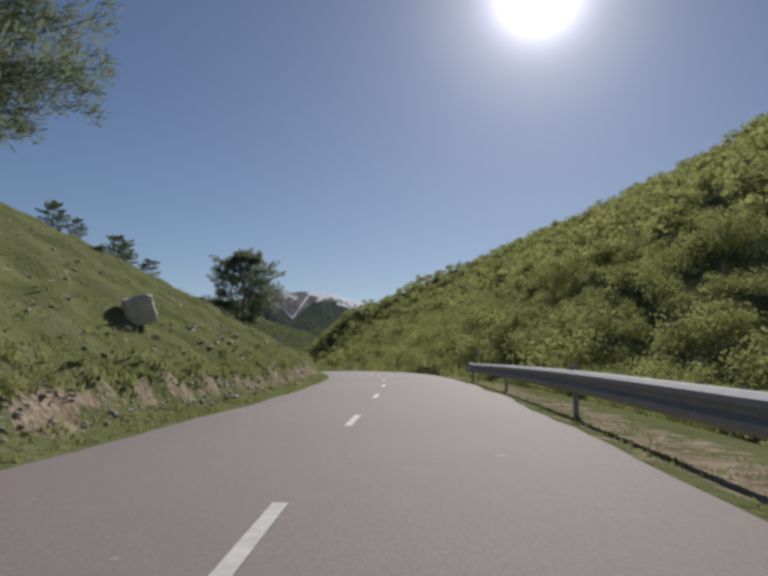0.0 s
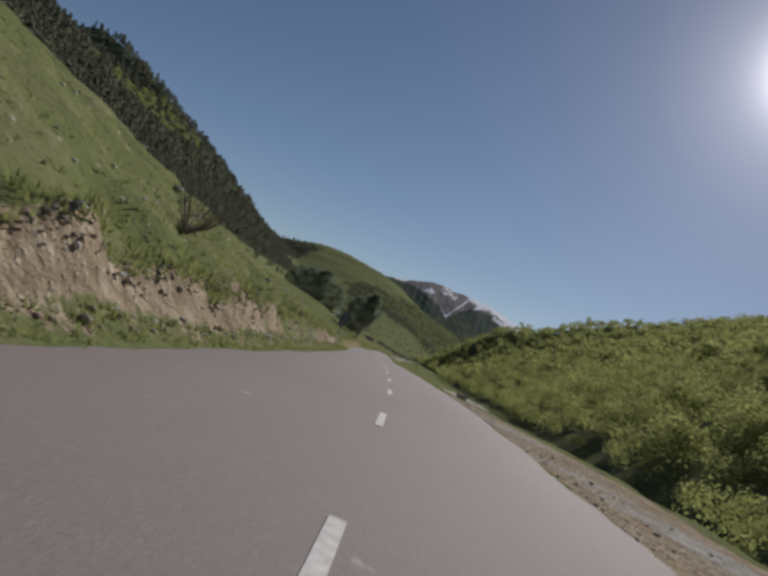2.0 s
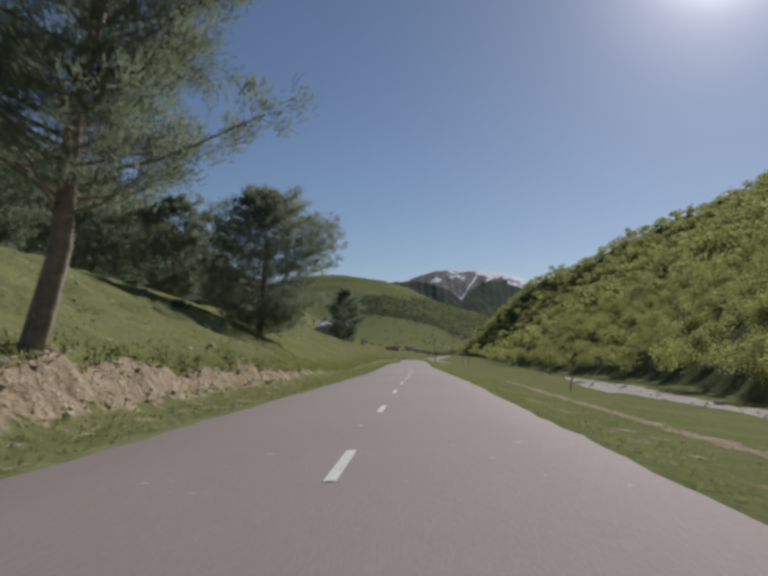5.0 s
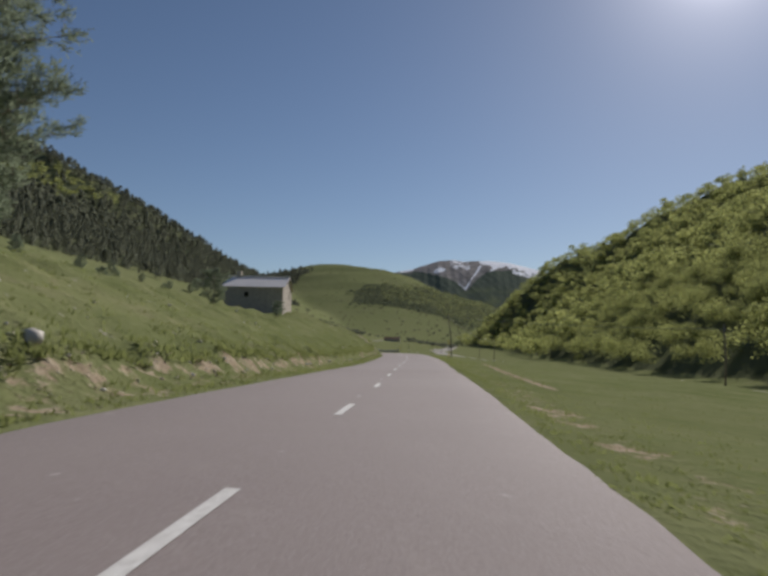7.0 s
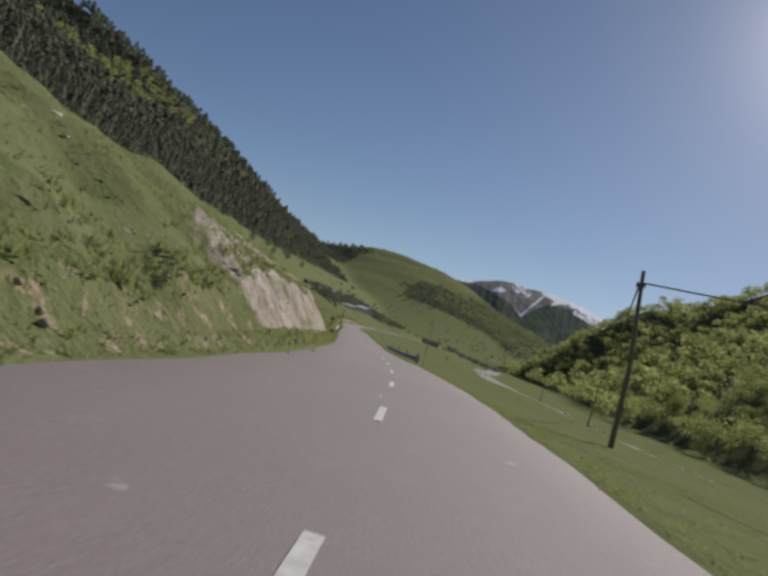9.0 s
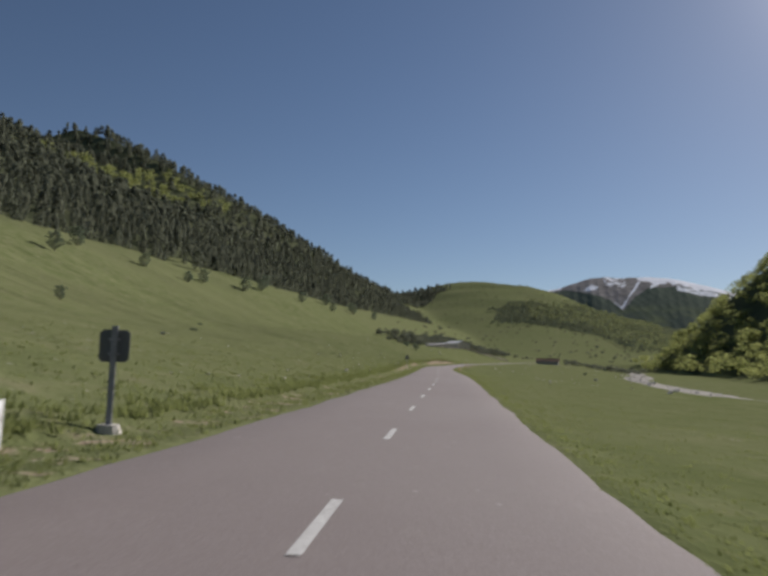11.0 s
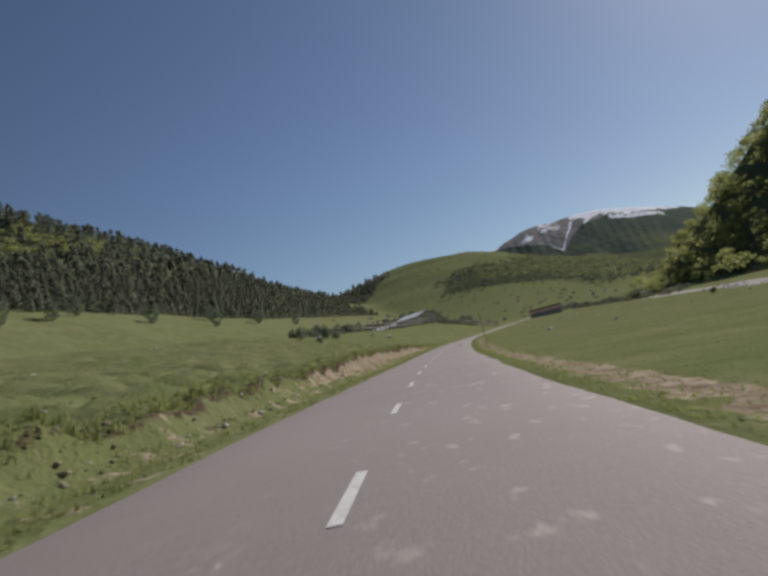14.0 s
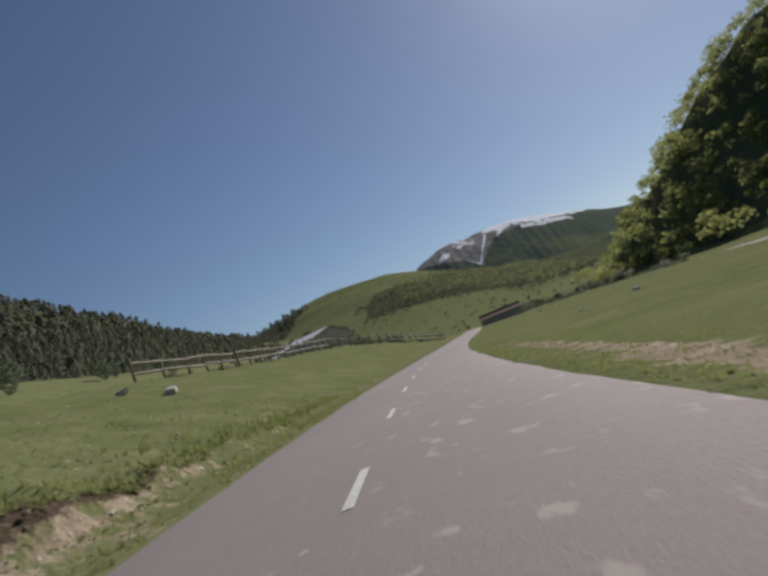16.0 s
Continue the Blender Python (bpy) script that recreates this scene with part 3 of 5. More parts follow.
paint_attr(ground.data, "stony", np.clip(table(gs, (-50, 1), (110, 1), (180, 0.5), (700, 0.6)) * step(la_, 0.5, 2) + 0.3 * step(ra_, 1, 6), 0, 1))

# ---- the snowy mountain at the head of the valley ----
def snowy_mountain():
    bears = np.linspace(-9, 22, 720)
    dists = np.concatenate([np.arange(3280, 4200, 20), np.arange(4200, 4652, 5), [4700, 4850]])
    D, B = np.meshgrid(dists, bears, indexing="ij")
    X, Y = 40.0 - np.sin(np.radians(B)) * D, -100.0 + np.cos(np.radians(B)) * D
    Z = mountain_rise(D, B) - np.clip(D - 4652, 0, None) * 0.5
    me = mesh_from("snowy_mountain", np.stack([X * U, Y * U, Z * U], -1).reshape(-1, 3), grid_faces(*D.shape), MOUNTAIN, smooth=True)
    f = np.clip((D - 3300) / 1350, 0, 1)
    below = 154 * (1 - (1 - (1 - f) ** 1.22) * 4207 / (3300 + 1350 * f - 443))      # how far under the crest, 154 at the foot
    line = table(B, (-9, -6), (2.0, -6), (2.8, 3), (4.9, 9), (6.4, 9), (8, 13), (9.4, 19), (10.3, 33), (11.1, 55), (11.9, 38), (12.97, 29), (13.9, 18), (15.05, 7), (16, 4), (18, -4))
    paint_attr(me, "wooded", step(below, line - 3, line + 3))
    paint_attr(me, "leafy", step(below, 38, 62))
    band = table(B, (2.4, 0), (3.2, 0.55), (4.9, 0.72), (5.6, 0.85), (6.2, 1.0), (9.4, 1.0), (9.9, 0.7), (10.5, 0))
    thick = table(B, (2.4, 3), (4.9, 8), (6.2, 11), (7.2, 8), (8, 9), (9, 10), (10.3, 5)) * (1 + 0.35 * ripple(B * 30, 0 * B, 23, 2.0))
    snow = band * (1 - step(below, thick * 0.75, thick * 1.25))
    patch = np.exp(-((B - 13.15 + (below - 17) * 0.03) / 0.45) ** 2 - ((below - 16.5 - (B - 13.15) * 5) / 4.6) ** 2) * 1.7
    streak = np.exp(-((B - 9.95 - (below - 8) * 0.0285) / 0.12) ** 2) * step(below, 4, 10) * (1 - step(below, 48, 54)) * table(below, (8, 1.0), (20, 0.8), (45, 0.7))
    fork = np.exp(-((B - 11.9 + (below - 36) * 0.047) / 0.08) ** 2) * step(below, 38, 43) * (1 - step(below, 50, 55)) * 0.75
    rib = np.exp(-((B - 8.75 - (below - 10) * 0.05) / 0.2) ** 2) * step(below, 6, 10) * (1 - step(below, 17, 22)) * 0.9
    tip = step(B, 15.0, 15.3) * (1 - step(B, 16.0, 16.4)) * (1 - step(below, 1.5, 4)) * 1.1
    spots = 0.62 * step(B, 3.8, 4.4) * (1 - step(B, 7.4, 8.0)) * step(below, 8, 11) * (1 - step(below, 17, 23))
    specks = 0.5 * step(B, 10.6, 10.9) * (1 - step(B, 12.2, 12.5)) * (1 - step(below, 14, 20))
    paint_attr(me, "snow", np.maximum.reduce([snow, patch, streak, fork, rib, tip, spots, specks]))
    return tagged(new("snowy_mountain", me), "wooded rocky mountain with patches of snow along its crest", "mountain", kind="structure")


snowy_mountain()

# ---- road ----
rs = np.arange(-200, 1300, 1.0)
rl = np.array([-RIGHT_W, -RIGHT_W + 0.12, -2.0, -1.0, 0, 1.0, 2.0, LEFT_W - 0.12, LEFT_W])
ms, ml = np.meshgrid(rs, rl, indexing="ij")
ml = ml - 0.32 * (1 - step(ms, 84, 112)) * (ml < -2.5)
ml = ml + np.where(np.abs(ml) > 2.85, 0.10 * ripple(ms, ms * 0, 9.0, 1.0) + 0.05 * ripple(ms, ms * 0, 2.3, 2.0), 0)
mx_, my_ = plan(ms, ml)
mz_ = (at(RZ, ms) + at(RB, ms) * ml) * U
mz_[:, [0, -1]] -= 0.02
road = new("road", mesh_from("road", np.stack([mx_, my_, mz_], -1).reshape(-1, 3), grid_faces(*ms.shape)[:, ::-1], ASPHALT, smooth=True))
tagged(road, "pale worn grey asphalt mountain road", "road", kind="structure")
paint_attr(road.data, "dirty", step(ms, 560, 600) * step(-ml, -1.0, 1.0) + 0.12)


def ribbon(name, s0, s1, l0, l1, up, material, n=4):
    s = np.linspace(s0, s1, n)
    S, L = np.meshgrid(s, [l0, l1], indexing="ij")
    x, y = plan(S, L)
    z = (at(RZ, S) + at(RB, S) * L) * U + up
    return mesh_from(name, np.stack([x, y, z], -1).reshape(-1, 3), grid_faces(n, 2)[:, ::-1], material)


for k in range(-8, 120):
    dash = new("centre_dash", ribbon("centre_dash", k * 7.5 - 2.0, k * 7.5, -0.06, 0.06, 0.006, PAINT))
    dash.parent = road
    tagged(dash, "worn white paint dash")
    if 27 <= k < 64 and k % 3 != 1:
        q = k * 7.5 + 2.7 + 0.8 * math.sin(k * 2.1)
        dot = new("paint_spot", ribbon("paint_spot", q, q + 0.13, 0.16 * math.sin(k * 1.7) - 0.04, 0.16 * math.sin(k * 1.7) + 0.03, 0.006, PAINT, 2))
        dot.parent = road
        tagged(dot, "small spot of white paint")


# ---- foliage ----
def cards(p, d, rng, sz, spread=0.55, flat=0.7):
    """Four corners for each leaf card at p, facing about d."""
    n = d + rng.normal(size=p.shape) * spread
    n /= np.linalg.norm(n, axis=1, keepdims=True)
    t = np.cross(n, rng.normal(size=p.shape))
    t /= np.linalg.norm(t, axis=1, keepdims=True)
    b = np.cross(n, t)
    return np.stack([p - t * sz - b * sz * flat, p + t * sz * 0.9 - b * sz * flat, p + t * sz * 0.7 + b * sz * 0.9, p - t * sz * 0.8 + b * sz * 0.7], 1)


def crown_template(rng, kind, count, size):
    """Leaf cards of a crown about 1 wide and 1 high, standing on z = 0."""
    if kind == "broad":
        m = 10
        lumps = rng.normal(size=(m, 3))
        lumps *= (0.30, 0.30, 0.24) / np.linalg.norm(lumps, axis=1, keepdims=True) * rng.uniform(0.6, 1.0, (m, 1))
        lumps += (0, 0, 0.55)
        big = rng.uniform(0.16, 0.25, m)
        d = rng.normal(size=(count, 3))
        d /= np.linalg.norm(d, axis=1, keepdims=True)
        d[:, 2] = np.where(d[:, 2] < -0.4, -d[:, 2], d[:, 2])
        w = rng.integers(0, m, count)
        p = lumps[w] + d * big[w][:, None] * rng.uniform(0.62, 1.12, (count, 1))
        p[:, 2] = np.clip(p[:, 2], 0.06, 1.1)
        return cards(p, d, rng, size * rng.uniform(0.6, 1.25, (count, 1)), 0.32)
    h = rng.uniform(0.10, 1.0, count) ** 0.9
    lean = rng.uniform(-0.05, 0.05, 2)
    r = np.sqrt(1.02 - h) * (0.35 + 0.65 * np.clip(h / 0.35, 0, 1)) * 0.42 * rng.uniform(0.55, 1.0, count) * (0.85 + 0.15 * np.sin(h * 23 + rng.uniform(0, 6)))
    a = rng.uniform(0, 2 * math.pi, count)
    p = np.stack([np.cos(a) * r + lean[0] * h, np.sin(a) * r + lean[1] * h, h], 1)
    d = np.stack([np.cos(a), np.sin(a), 0.6 + 0 * a], 1)
    return cards(p, d, rng, size * rng.uniform(0.6, 1.25, (count, 1)), 0.35)


def wood(name, s, l, kind, count, size, wide, high, material, label, seed, sink=0.2, category="wood", patch=60.0):
    """Many trees as one object of stuff."""
    rng = np.random.default_rng(seed)
    x, y = plan(s, l)
    z = height(s, l)
    n = len(s)
    kinds = [crown_template(rng, kind, count, size) for _ in range(6)]
    count = len(kinds[0])
    allv = np.empty((n, count, 4, 3), np.float32)
    which = rng.integers(0, 6, n)
    a = rng.uniform(0, 2 * math.pi, n)
    grow = rng.uniform(0.55, 1.3, n) * (1 + 0.18 * ripple(np.asarray(x), np.asarray(y), 38, seed))
    w, h = wide * grow * rng.uniform(0.8, 1.25, n), high * grow * rng.uniform(0.85, 1.15, n)
    for k in range(6):
        m = which == k
        v = kinds[k][None]
        ca, sa = np.cos(a[m])[:, None, None], np.sin(a[m])[:, None, None]
        ww = w[m][:, None, None]
        allv[m, ..., 0] = x[m][:, None, None] + (v[..., 0] * ca - v[..., 1] * sa) * ww
        allv[m, ..., 1] = y[m][:, None, None] + (v[..., 0] * sa + v[..., 1] * ca) * ww
        allv[m, ..., 2] = z[m][:, None, None] - sink + v[..., 2] * h[m][:, None, None]
    ob = new(name, mesh_from(name, allv.reshape(-1, 3), np.arange(n * count * 4).reshape(-1, 4), material))
    tone = np.clip(0.45 + 0.38 * ripple(np.asarray(x), np.asarray(y), patch, seed + 3.0) + rng.normal(size=n) * 0.24, 0, 1)
    paint_attr(ob.data, "tone", np.repeat(tone, count * 4))
    return tagged(ob, label, category, kind="stuff")


def scatter(rng, s0, s1, gap, l_near, l_far, keep=1.0):
    """Jittered places in a strip of the plan; l_near and l_far are functions of s."""
    ss, ll = [], []
    for s in np.arange(s0, s1, gap):
        lo, hi = float(l_near(s)), float(l_far(s))
        l = np.arange(min(lo, hi), max(lo, hi), gap)
        ll.append(l + rng.uniform(-0.85, 0.85, len(l)) * gap)
        ss.append(s + rng.uniform(-0.85, 0.85, len(l)) * gap)
    s, l = np.concatenate(ss), np.concatenate(ll)
    m = rng.random(len(s)) < keep
    return s[m], l[m]


def tree_edge(s):
    return np.interp(s, (-260, 500, 810, 1080, 1510, 5200), (185, 185, 161, 206, 220, 220)) + LEFT_W + 3


rng = np.random.default_rng(7)
s, l = scatter(rng, 40, 620, 8.2, lambda s: -(RIGHT_W + foot(s) + 52), lambda s: -(RIGHT_W + foot(s) - 1))
wood("near_beech_wood", s, l, "broad", 1200, 0.018, 8.8, 8.0, BROADLEAF, "yellow-green spring beech wood on the valley side", 1)
s, l = scatter(rng, 24, 124, 6.4, lambda s: -(RIGHT_W + 41), lambda s: -(RIGHT_W + np.interp(s, (0, 60, 95, 124), (18, 21, 25, 34))))
wood("slope_beech_wood", s, l, "broad", 1500, 0.0155, 5.8, 5.6, BROADLEAF, "young yellow-green beeches on the slope below the road", 14, patch=25.0)
s, l = scatter(rng, 60, 1255, 9.2, lambda s: -(RIGHT_W + foot(s) + 330), lambda s: -(RIGHT_W + foot(s) + (52 if s < 620 else -2)))
wood("far_beech_wood", s, l, "broad", 100, 0.060, 8.9, 7.8, BROADLEAF, "yellow-green spring beech wood climbing the mountain", 2)
s, l = scatter(rng, 150, 1700, 7.6, lambda s: tree_edge(s) - 2, lambda s: tree_edge(s) + 130)
m = ripple(s, l, 90, 3.0) > -0.62 - 0.4 * step(l - tree_edge(s), 10, 60)
wood("near_pine_wood", s[m], l[m], "pine", 84, 0.085, 5.6, 7.0, FARPINE, "dark pine wood on the mountain slope", 3)
s, l = scatter(rng, 500, 1500, 9.0, lambda s: tree_edge(s) - 34, lambda s: tree_edge(s) - 2, 0.55)
m = rng.random(len(s)) < 0.08 + 0.9 * step(l - tree_edge(s), -34, -2)
wood("pine_wood_edge", s[m], l[m], "pine", 150, 0.062, 4.6, 5.0, FARPINE, "scattered dark pines along the lower edge of the wood", 17, patch=30.0)
s, l = scatter(rng, 100, 2560, 13.0, lambda s: tree_edge(s) + 130, lambda s: 1000 - 0.17 * s)
fresh = (np.abs((s - 1272) + 0.45 * (l - 555)) < 95 + 35 * ripple(s, l, 90, 2.0)) & (np.abs(l - 552 + 0.2 * (s - 1272)) < 58 + 22 * ripple(s, l, 60, 4.0)) & (rng.random(len(s)) < 0.94)
wood("far_pine_wood", s[~fresh], l[~fresh], "pine", 42, 0.130, 9.4, 9.0, FARPINE, "dark pine wood up to the ridge", 4, patch=120.0)
wood("beech_stand", s[fresh], l[fresh], "broad", 60, 0.085, 11.0, 7.5, BROADLEAF, "pale green beech stand among the pines", 5)
# woods at the head of the valley
s, l = scatter(rng, 1500, 3000, 15, lambda s: -250, lambda s: 420)
x, y = plan_units(s, l)
d, b = np.hypot(x - 40, y + 100), np.degrees(np.arctan2(-(x - 40), y + 100))
edge = np.interp(b, (9, 11.5, 13.7, 16.3, 19), (1700, 1850, 2030, 2050, 2040)) + 60 * ripple(x, y, 300, 2.0)
m = (d > edge) & (d < np.interp(b, (11, 13, 15.5, 18, 19), (3050, 2860, 2460, 2350, 2250)) + 90 * ripple(x, y, 150, 6.0)) & (b > -3) & (b < 19.3 + 0.7 * ripple(x, y, 200, 1.0))
low = m & (d < edge + 110 + 90 * ripple(x, y, 160, 4.0) + 120 * step(b, 16.5, 18))
wood("valley_edge_wood", s[low], l[low], "broad", 40, 0.085, 9.0, 7.5, DARKWOOD, "dark belt of trees along the upper meadow", 20, patch=140.0)
m &= ~low
wood("valley_head_wood", s[m], l[m], "broad", 40, 0.085, 9.5, 7.5, MIXEDLEAF, "mottled mixed wood at the head of the valley", 6, patch=130.0)
far_s, far_l = scatter(rng, 3000, 4000, 24, lambda s: -700, lambda s: 250, 0.85)
x, y = plan_units(far_s, far_l)
d, b = np.hypot(x - 40, y + 100), np.degrees(np.arctan2(-(x - 40), y + 100))
m = (d > 3150) & (d < 3600) & (b < 14.5) & (b > -6)
wood("mountain_foot_wood", far_s[m], far_l[m], "broad", 22, 0.13, 17, 8, MIXEDLEAF, "dark wood below the snowy mountain", 8, patch=220.0)
s, l = scatter(rng, 1150, 2050, 26, lambda s: -190, lambda s: 200, 0.4)
wood("scattered_scrub", s, l, "broad", 40, 0.12, 4.0, 3.0, FARPINE, "scattered dark scrub on the far meadow", 9, category="scrub")
s, l = scatter(rng, 1850, 3000, 19, lambda s: -60, lambda s: 470, 0.34)
wood("hill_scrub", s, l, "broad", 26, 0.13, 3.6, 2.2, MIXEDLEAF, "low olive scrub scattered over the green hill", 19, category="scrub", patch=150.0)
s, l = scatter(rng, 880, 1300, 6.5, lambda s: 30 + 0.05 * (s - 880), lambda s: 85 + 0.10 * (s - 880), 0.8)
wood("farm_hedge", s, l, "broad", 60, 0.1, 4.6, 4.2, FARPINE, "dark trees and hedges round the farm", 10, category="hedge")
s, l = scatter(rng, 960, 1200, 6.0, lambda s: -75, lambda s: -22, 0.35)
wood("lane_hedge", s, l, "broad", 60, 0.1, 3.6, 2.8, FARPINE, "dark hedge beside the far lane", 12, category="hedge")


# ---- single trees ----
def limb(bm, a, b, r0, r1, sides=7, sag=0.03):
    a, b = Vector(a), Vector(b)
    rot = (b - a).to_track_quat("Z", "Y").to_matrix()
    rings = []
    for p, r in ((a, r0), ((a + b) / 2 + Vector((0.02, 0.03, -sag)) * (b - a).length, (r0 + r1) / 2), (b, r1)):
        rings.append([bm.verts.new(p + rot @ Vector((math.cos(2 * math.pi * i / sides) * r, math.sin(2 * math.pi * i / sides) * r, 0))) for i in range(sides)])
    for q, w in zip(rings, rings[1:]):
        for i in range(sides):
            bm.faces.new((q[i], q[(i + 1) % sides], w[(i + 1) % sides], w[i]))


def pine_tree(place, tall, wide, seed, bare=0.18, limbs=60, label="", lean=0.0, shape="round", tuft=34, group="roadside pines", slim=0.014):
    """A tree with a tapered trunk, limbs and a crown of needle tufts."""
    rng = np.random.default_rng(seed)
    root = new("pine_tree")
    root.location = place - Vector((0, 0, 0.1))
    tagged(root, label or "dark green mountain pine on the meadow", "tree", group=group)
    bm = bmesh.new()
    r0 = tall * 0.018
    top = Vector((lean * tall, lean * 0.4 * tall, tall * 0.97))
    bend = top * 0.42 + Vector((0.03 * tall, -0.02 * tall, 0))
    limb(bm, (0, 0, -0.3), bend, r0 * 1.35, r0 * 0.75, 9)
    limb(bm, bend, top, r0 * 0.75, r0 * 0.10, 7)
    tufts, dirs = [], []
    for i in range(limbs):
        q = (i + rng.random()) / limbs
        h = bare + (1 - bare) * q
        if shape == "round":
            reach = wide * 0.5 * math.sqrt(max(0.05, 1 - (2 * abs(q - 0.42)) ** 2.2 * 0.9))
        else:
            reach = wide * 0.5 * (1.08 - q) ** 0.75 * (0.72 + 0.28 * math.sin(q * 19))
        reach *= (0.82 if q < 0.15 else 1.0)
        reach *= rng.uniform(0.62, 1.12) if shape == 'round' else rng.uniform(0.62, 1.0)
        a = i * 2.4 + rng.uniform(-0.6, 0.6)
        base = bend * (h / 0.42) if h < 0.42 else bend.lerp(top, (h - 0.42) / 0.58)
        tip = base + Vector((math.cos(a) * reach, math.sin(a) * reach, reach * rng.uniform(0.05, 0.55)))
        limb(bm, base, tip, r0 * 0.30 * (1 - 0.65 * q), r0 * 0.05, 5)
        along = (tip - base).normalized()
        side = along.cross(Vector((0, 0, 1))).normalized()
        for f in ((0.40, 0.58, 0.74, 0.88, 1.0) if shape == "round" else (0.52, 0.66, 0.80, 0.92, 1.03)):
            for w in (-1, 0, 1):
                out = side * (w * reach * (0.16 + 0.20 * (1 - f)) * rng.uniform(0.6, 1.3))
                tufts.append(base.lerp(tip, f) + out + Vector(rng.normal(size=3)) * 0.016 * wide + Vector((0, 0, 0.02 * wide * abs(w))))
                dirs.append(along + out.normalized() * (0.6 * abs(w)) + Vector((0, 0, 0.5)))
                if w:
                    limb(bm, base.lerp(tip, f - 0.08), tufts[-1], r0 * 0.05, r0 * 0.02, 3)
    part("trunk", bm, BARK, root, "grey-brown flaking bark", smooth=True)
    c, d = np.array(tufts), np.array(dirs)
    m = tuft
    p = np.repeat(c, m, 0) + rng.normal(size=(len(c) * m, 3)) * (0.015 * wide, 0.015 * wide, 0.013 * wide)
    dd = np.repeat(d, m, 0) + rng.normal(size=p.shape) * 0.6
    dd /= np.linalg.norm(dd, axis=1, keepdims=True)
    t = np.cross(dd, rng.normal(size=p.shape))
    t /= np.linalg.norm(t, axis=1, keepdims=True)
    long_, thin = np.minimum(0.022 * wide, 0.058) * rng.uniform(0.7, 1.4, (len(p), 1)), min(0.0045 * wide, slim)
    v = np.stack([p - t * thin, p + t * thin, p + dd * long_ * 2 + t * thin * 0.6, p + dd * long_ * 2 - t * thin * 0.6], 1)
    crown = new("crown", mesh_from("crown", v.reshape(-1, 3), np.arange(len(p) * 4).reshape(-1, 4), PINE))
    crown.parent = root
    tagged(crown, "dense dark needles")
    return root


pine_tree(spot(54, 10.3), 4.6, 4.5, 11, 0.07, 84, "round dark pine on the grassy slope above the road")
pine_tree(spot(7.0, 10.4), 6.0, 6.6, 21, 0.16, 170, "dark pine overhanging the grassy slope")
pine_tree(spot(206.6, 6.5), 7.7, 7.0, 12, 0.22, 94, "tall open pine at the edge of an earth bank", 0.09, "cone", 62, slim=0.0085)
pine_tree(spot(240, 10.4), 7.0, 7.0, 13, 0.02, 160, "broad bushy pine on the meadow")
pine_tree(spot(312, 12.4), 6.2, 4.9, 14, 0.0, 110, "bushy dark pine on the meadow")
CLUSTER = pine_tree(spot(217, 19.3), 5.7, 5.2, 15, 0.03, 100, "dark pine in a roadside group")
for q, (s, l, k) in enumerate(((229, 23, 0.95), (243, 26.5, 1.15), (257, 28.5, 1.35), (266, 33, 1.3), (288, 32, 1.2), (276, 25, 1.0), (247, 19.5, 1.05))):
    ob = copy_thing(CLUSTER, Matrix.Translation(spot(s, l) - Vector((0, 0, 0.1))) @ Matrix.Rotation(1.3 * q, 4, "Z") @ Matrix.Scale(k, 4))
SMALL = pine_tree(spot(50, 25), 1.9, 1.6, 16, 0.05, 40, "small dark pine on the open slope", tuft=24, group="scattered small pines")
for q, (s, l, k) in enumerate(((62, 22, 1.0), (66, 23.5, 1.25), (70, 21, 1.0), (46, 22, 0.6), (343, 14, 0.95), (359, 12.5, 0.55), (338, 20, 0.5), (470, 75, 2.0), (478, 88, 1.7), (497, 80, 2.2), (505, 96, 1.6), (486, 62, 1.3), (512, 70, 1.0), (468, 100, 1.8),
                               (540, 110, 2.1), (560, 125, 2.4), (610, 118, 2.3), (640, 128, 2.6), (665, 120, 2.2), (690, 132, 2.5), (720, 126, 2.0), (585, 135, 2.4), (756, 122, 2.3), (788, 120, 2.5), (740, 119, 1.8), (812, 126, 2.2), (860, 126, 2.4), (972, 134, 2.6), (835, 138, 2.7), (905, 124, 2.3), (930, 140, 2.8), (1010, 150, 2.6), (1050, 142, 2.4),
                               (572, 74, 1.6), (604, 74, 1.0), (508, 31, 0.55), (509, 26, 0.45), (775, 42, 0.9), (783, 47, 0.8), (768, 50, 0.7))):
    copy_thing(SMALL, Matrix.Translation(spot(s, l)) @ Matrix.Rotation(2.1 * q, 4, "Z") @ Matrix.Scale(k, 4))


def bush(place, wide, high, seed, material, label):
    rng = np.random.default_rng(seed)
    v = crown_template(rng, "broad", 420, 0.045) * (wide, wide, high)
    ob = new("bush", mesh_from("bush", v.reshape(-1, 3), np.arange(420 * 4).reshape(-1, 4), material))
    ob.location = place - Vector((0, 0, 0.12 + 0.25 * high))
    return tagged(ob, label, "bush", group="meadow bushes")


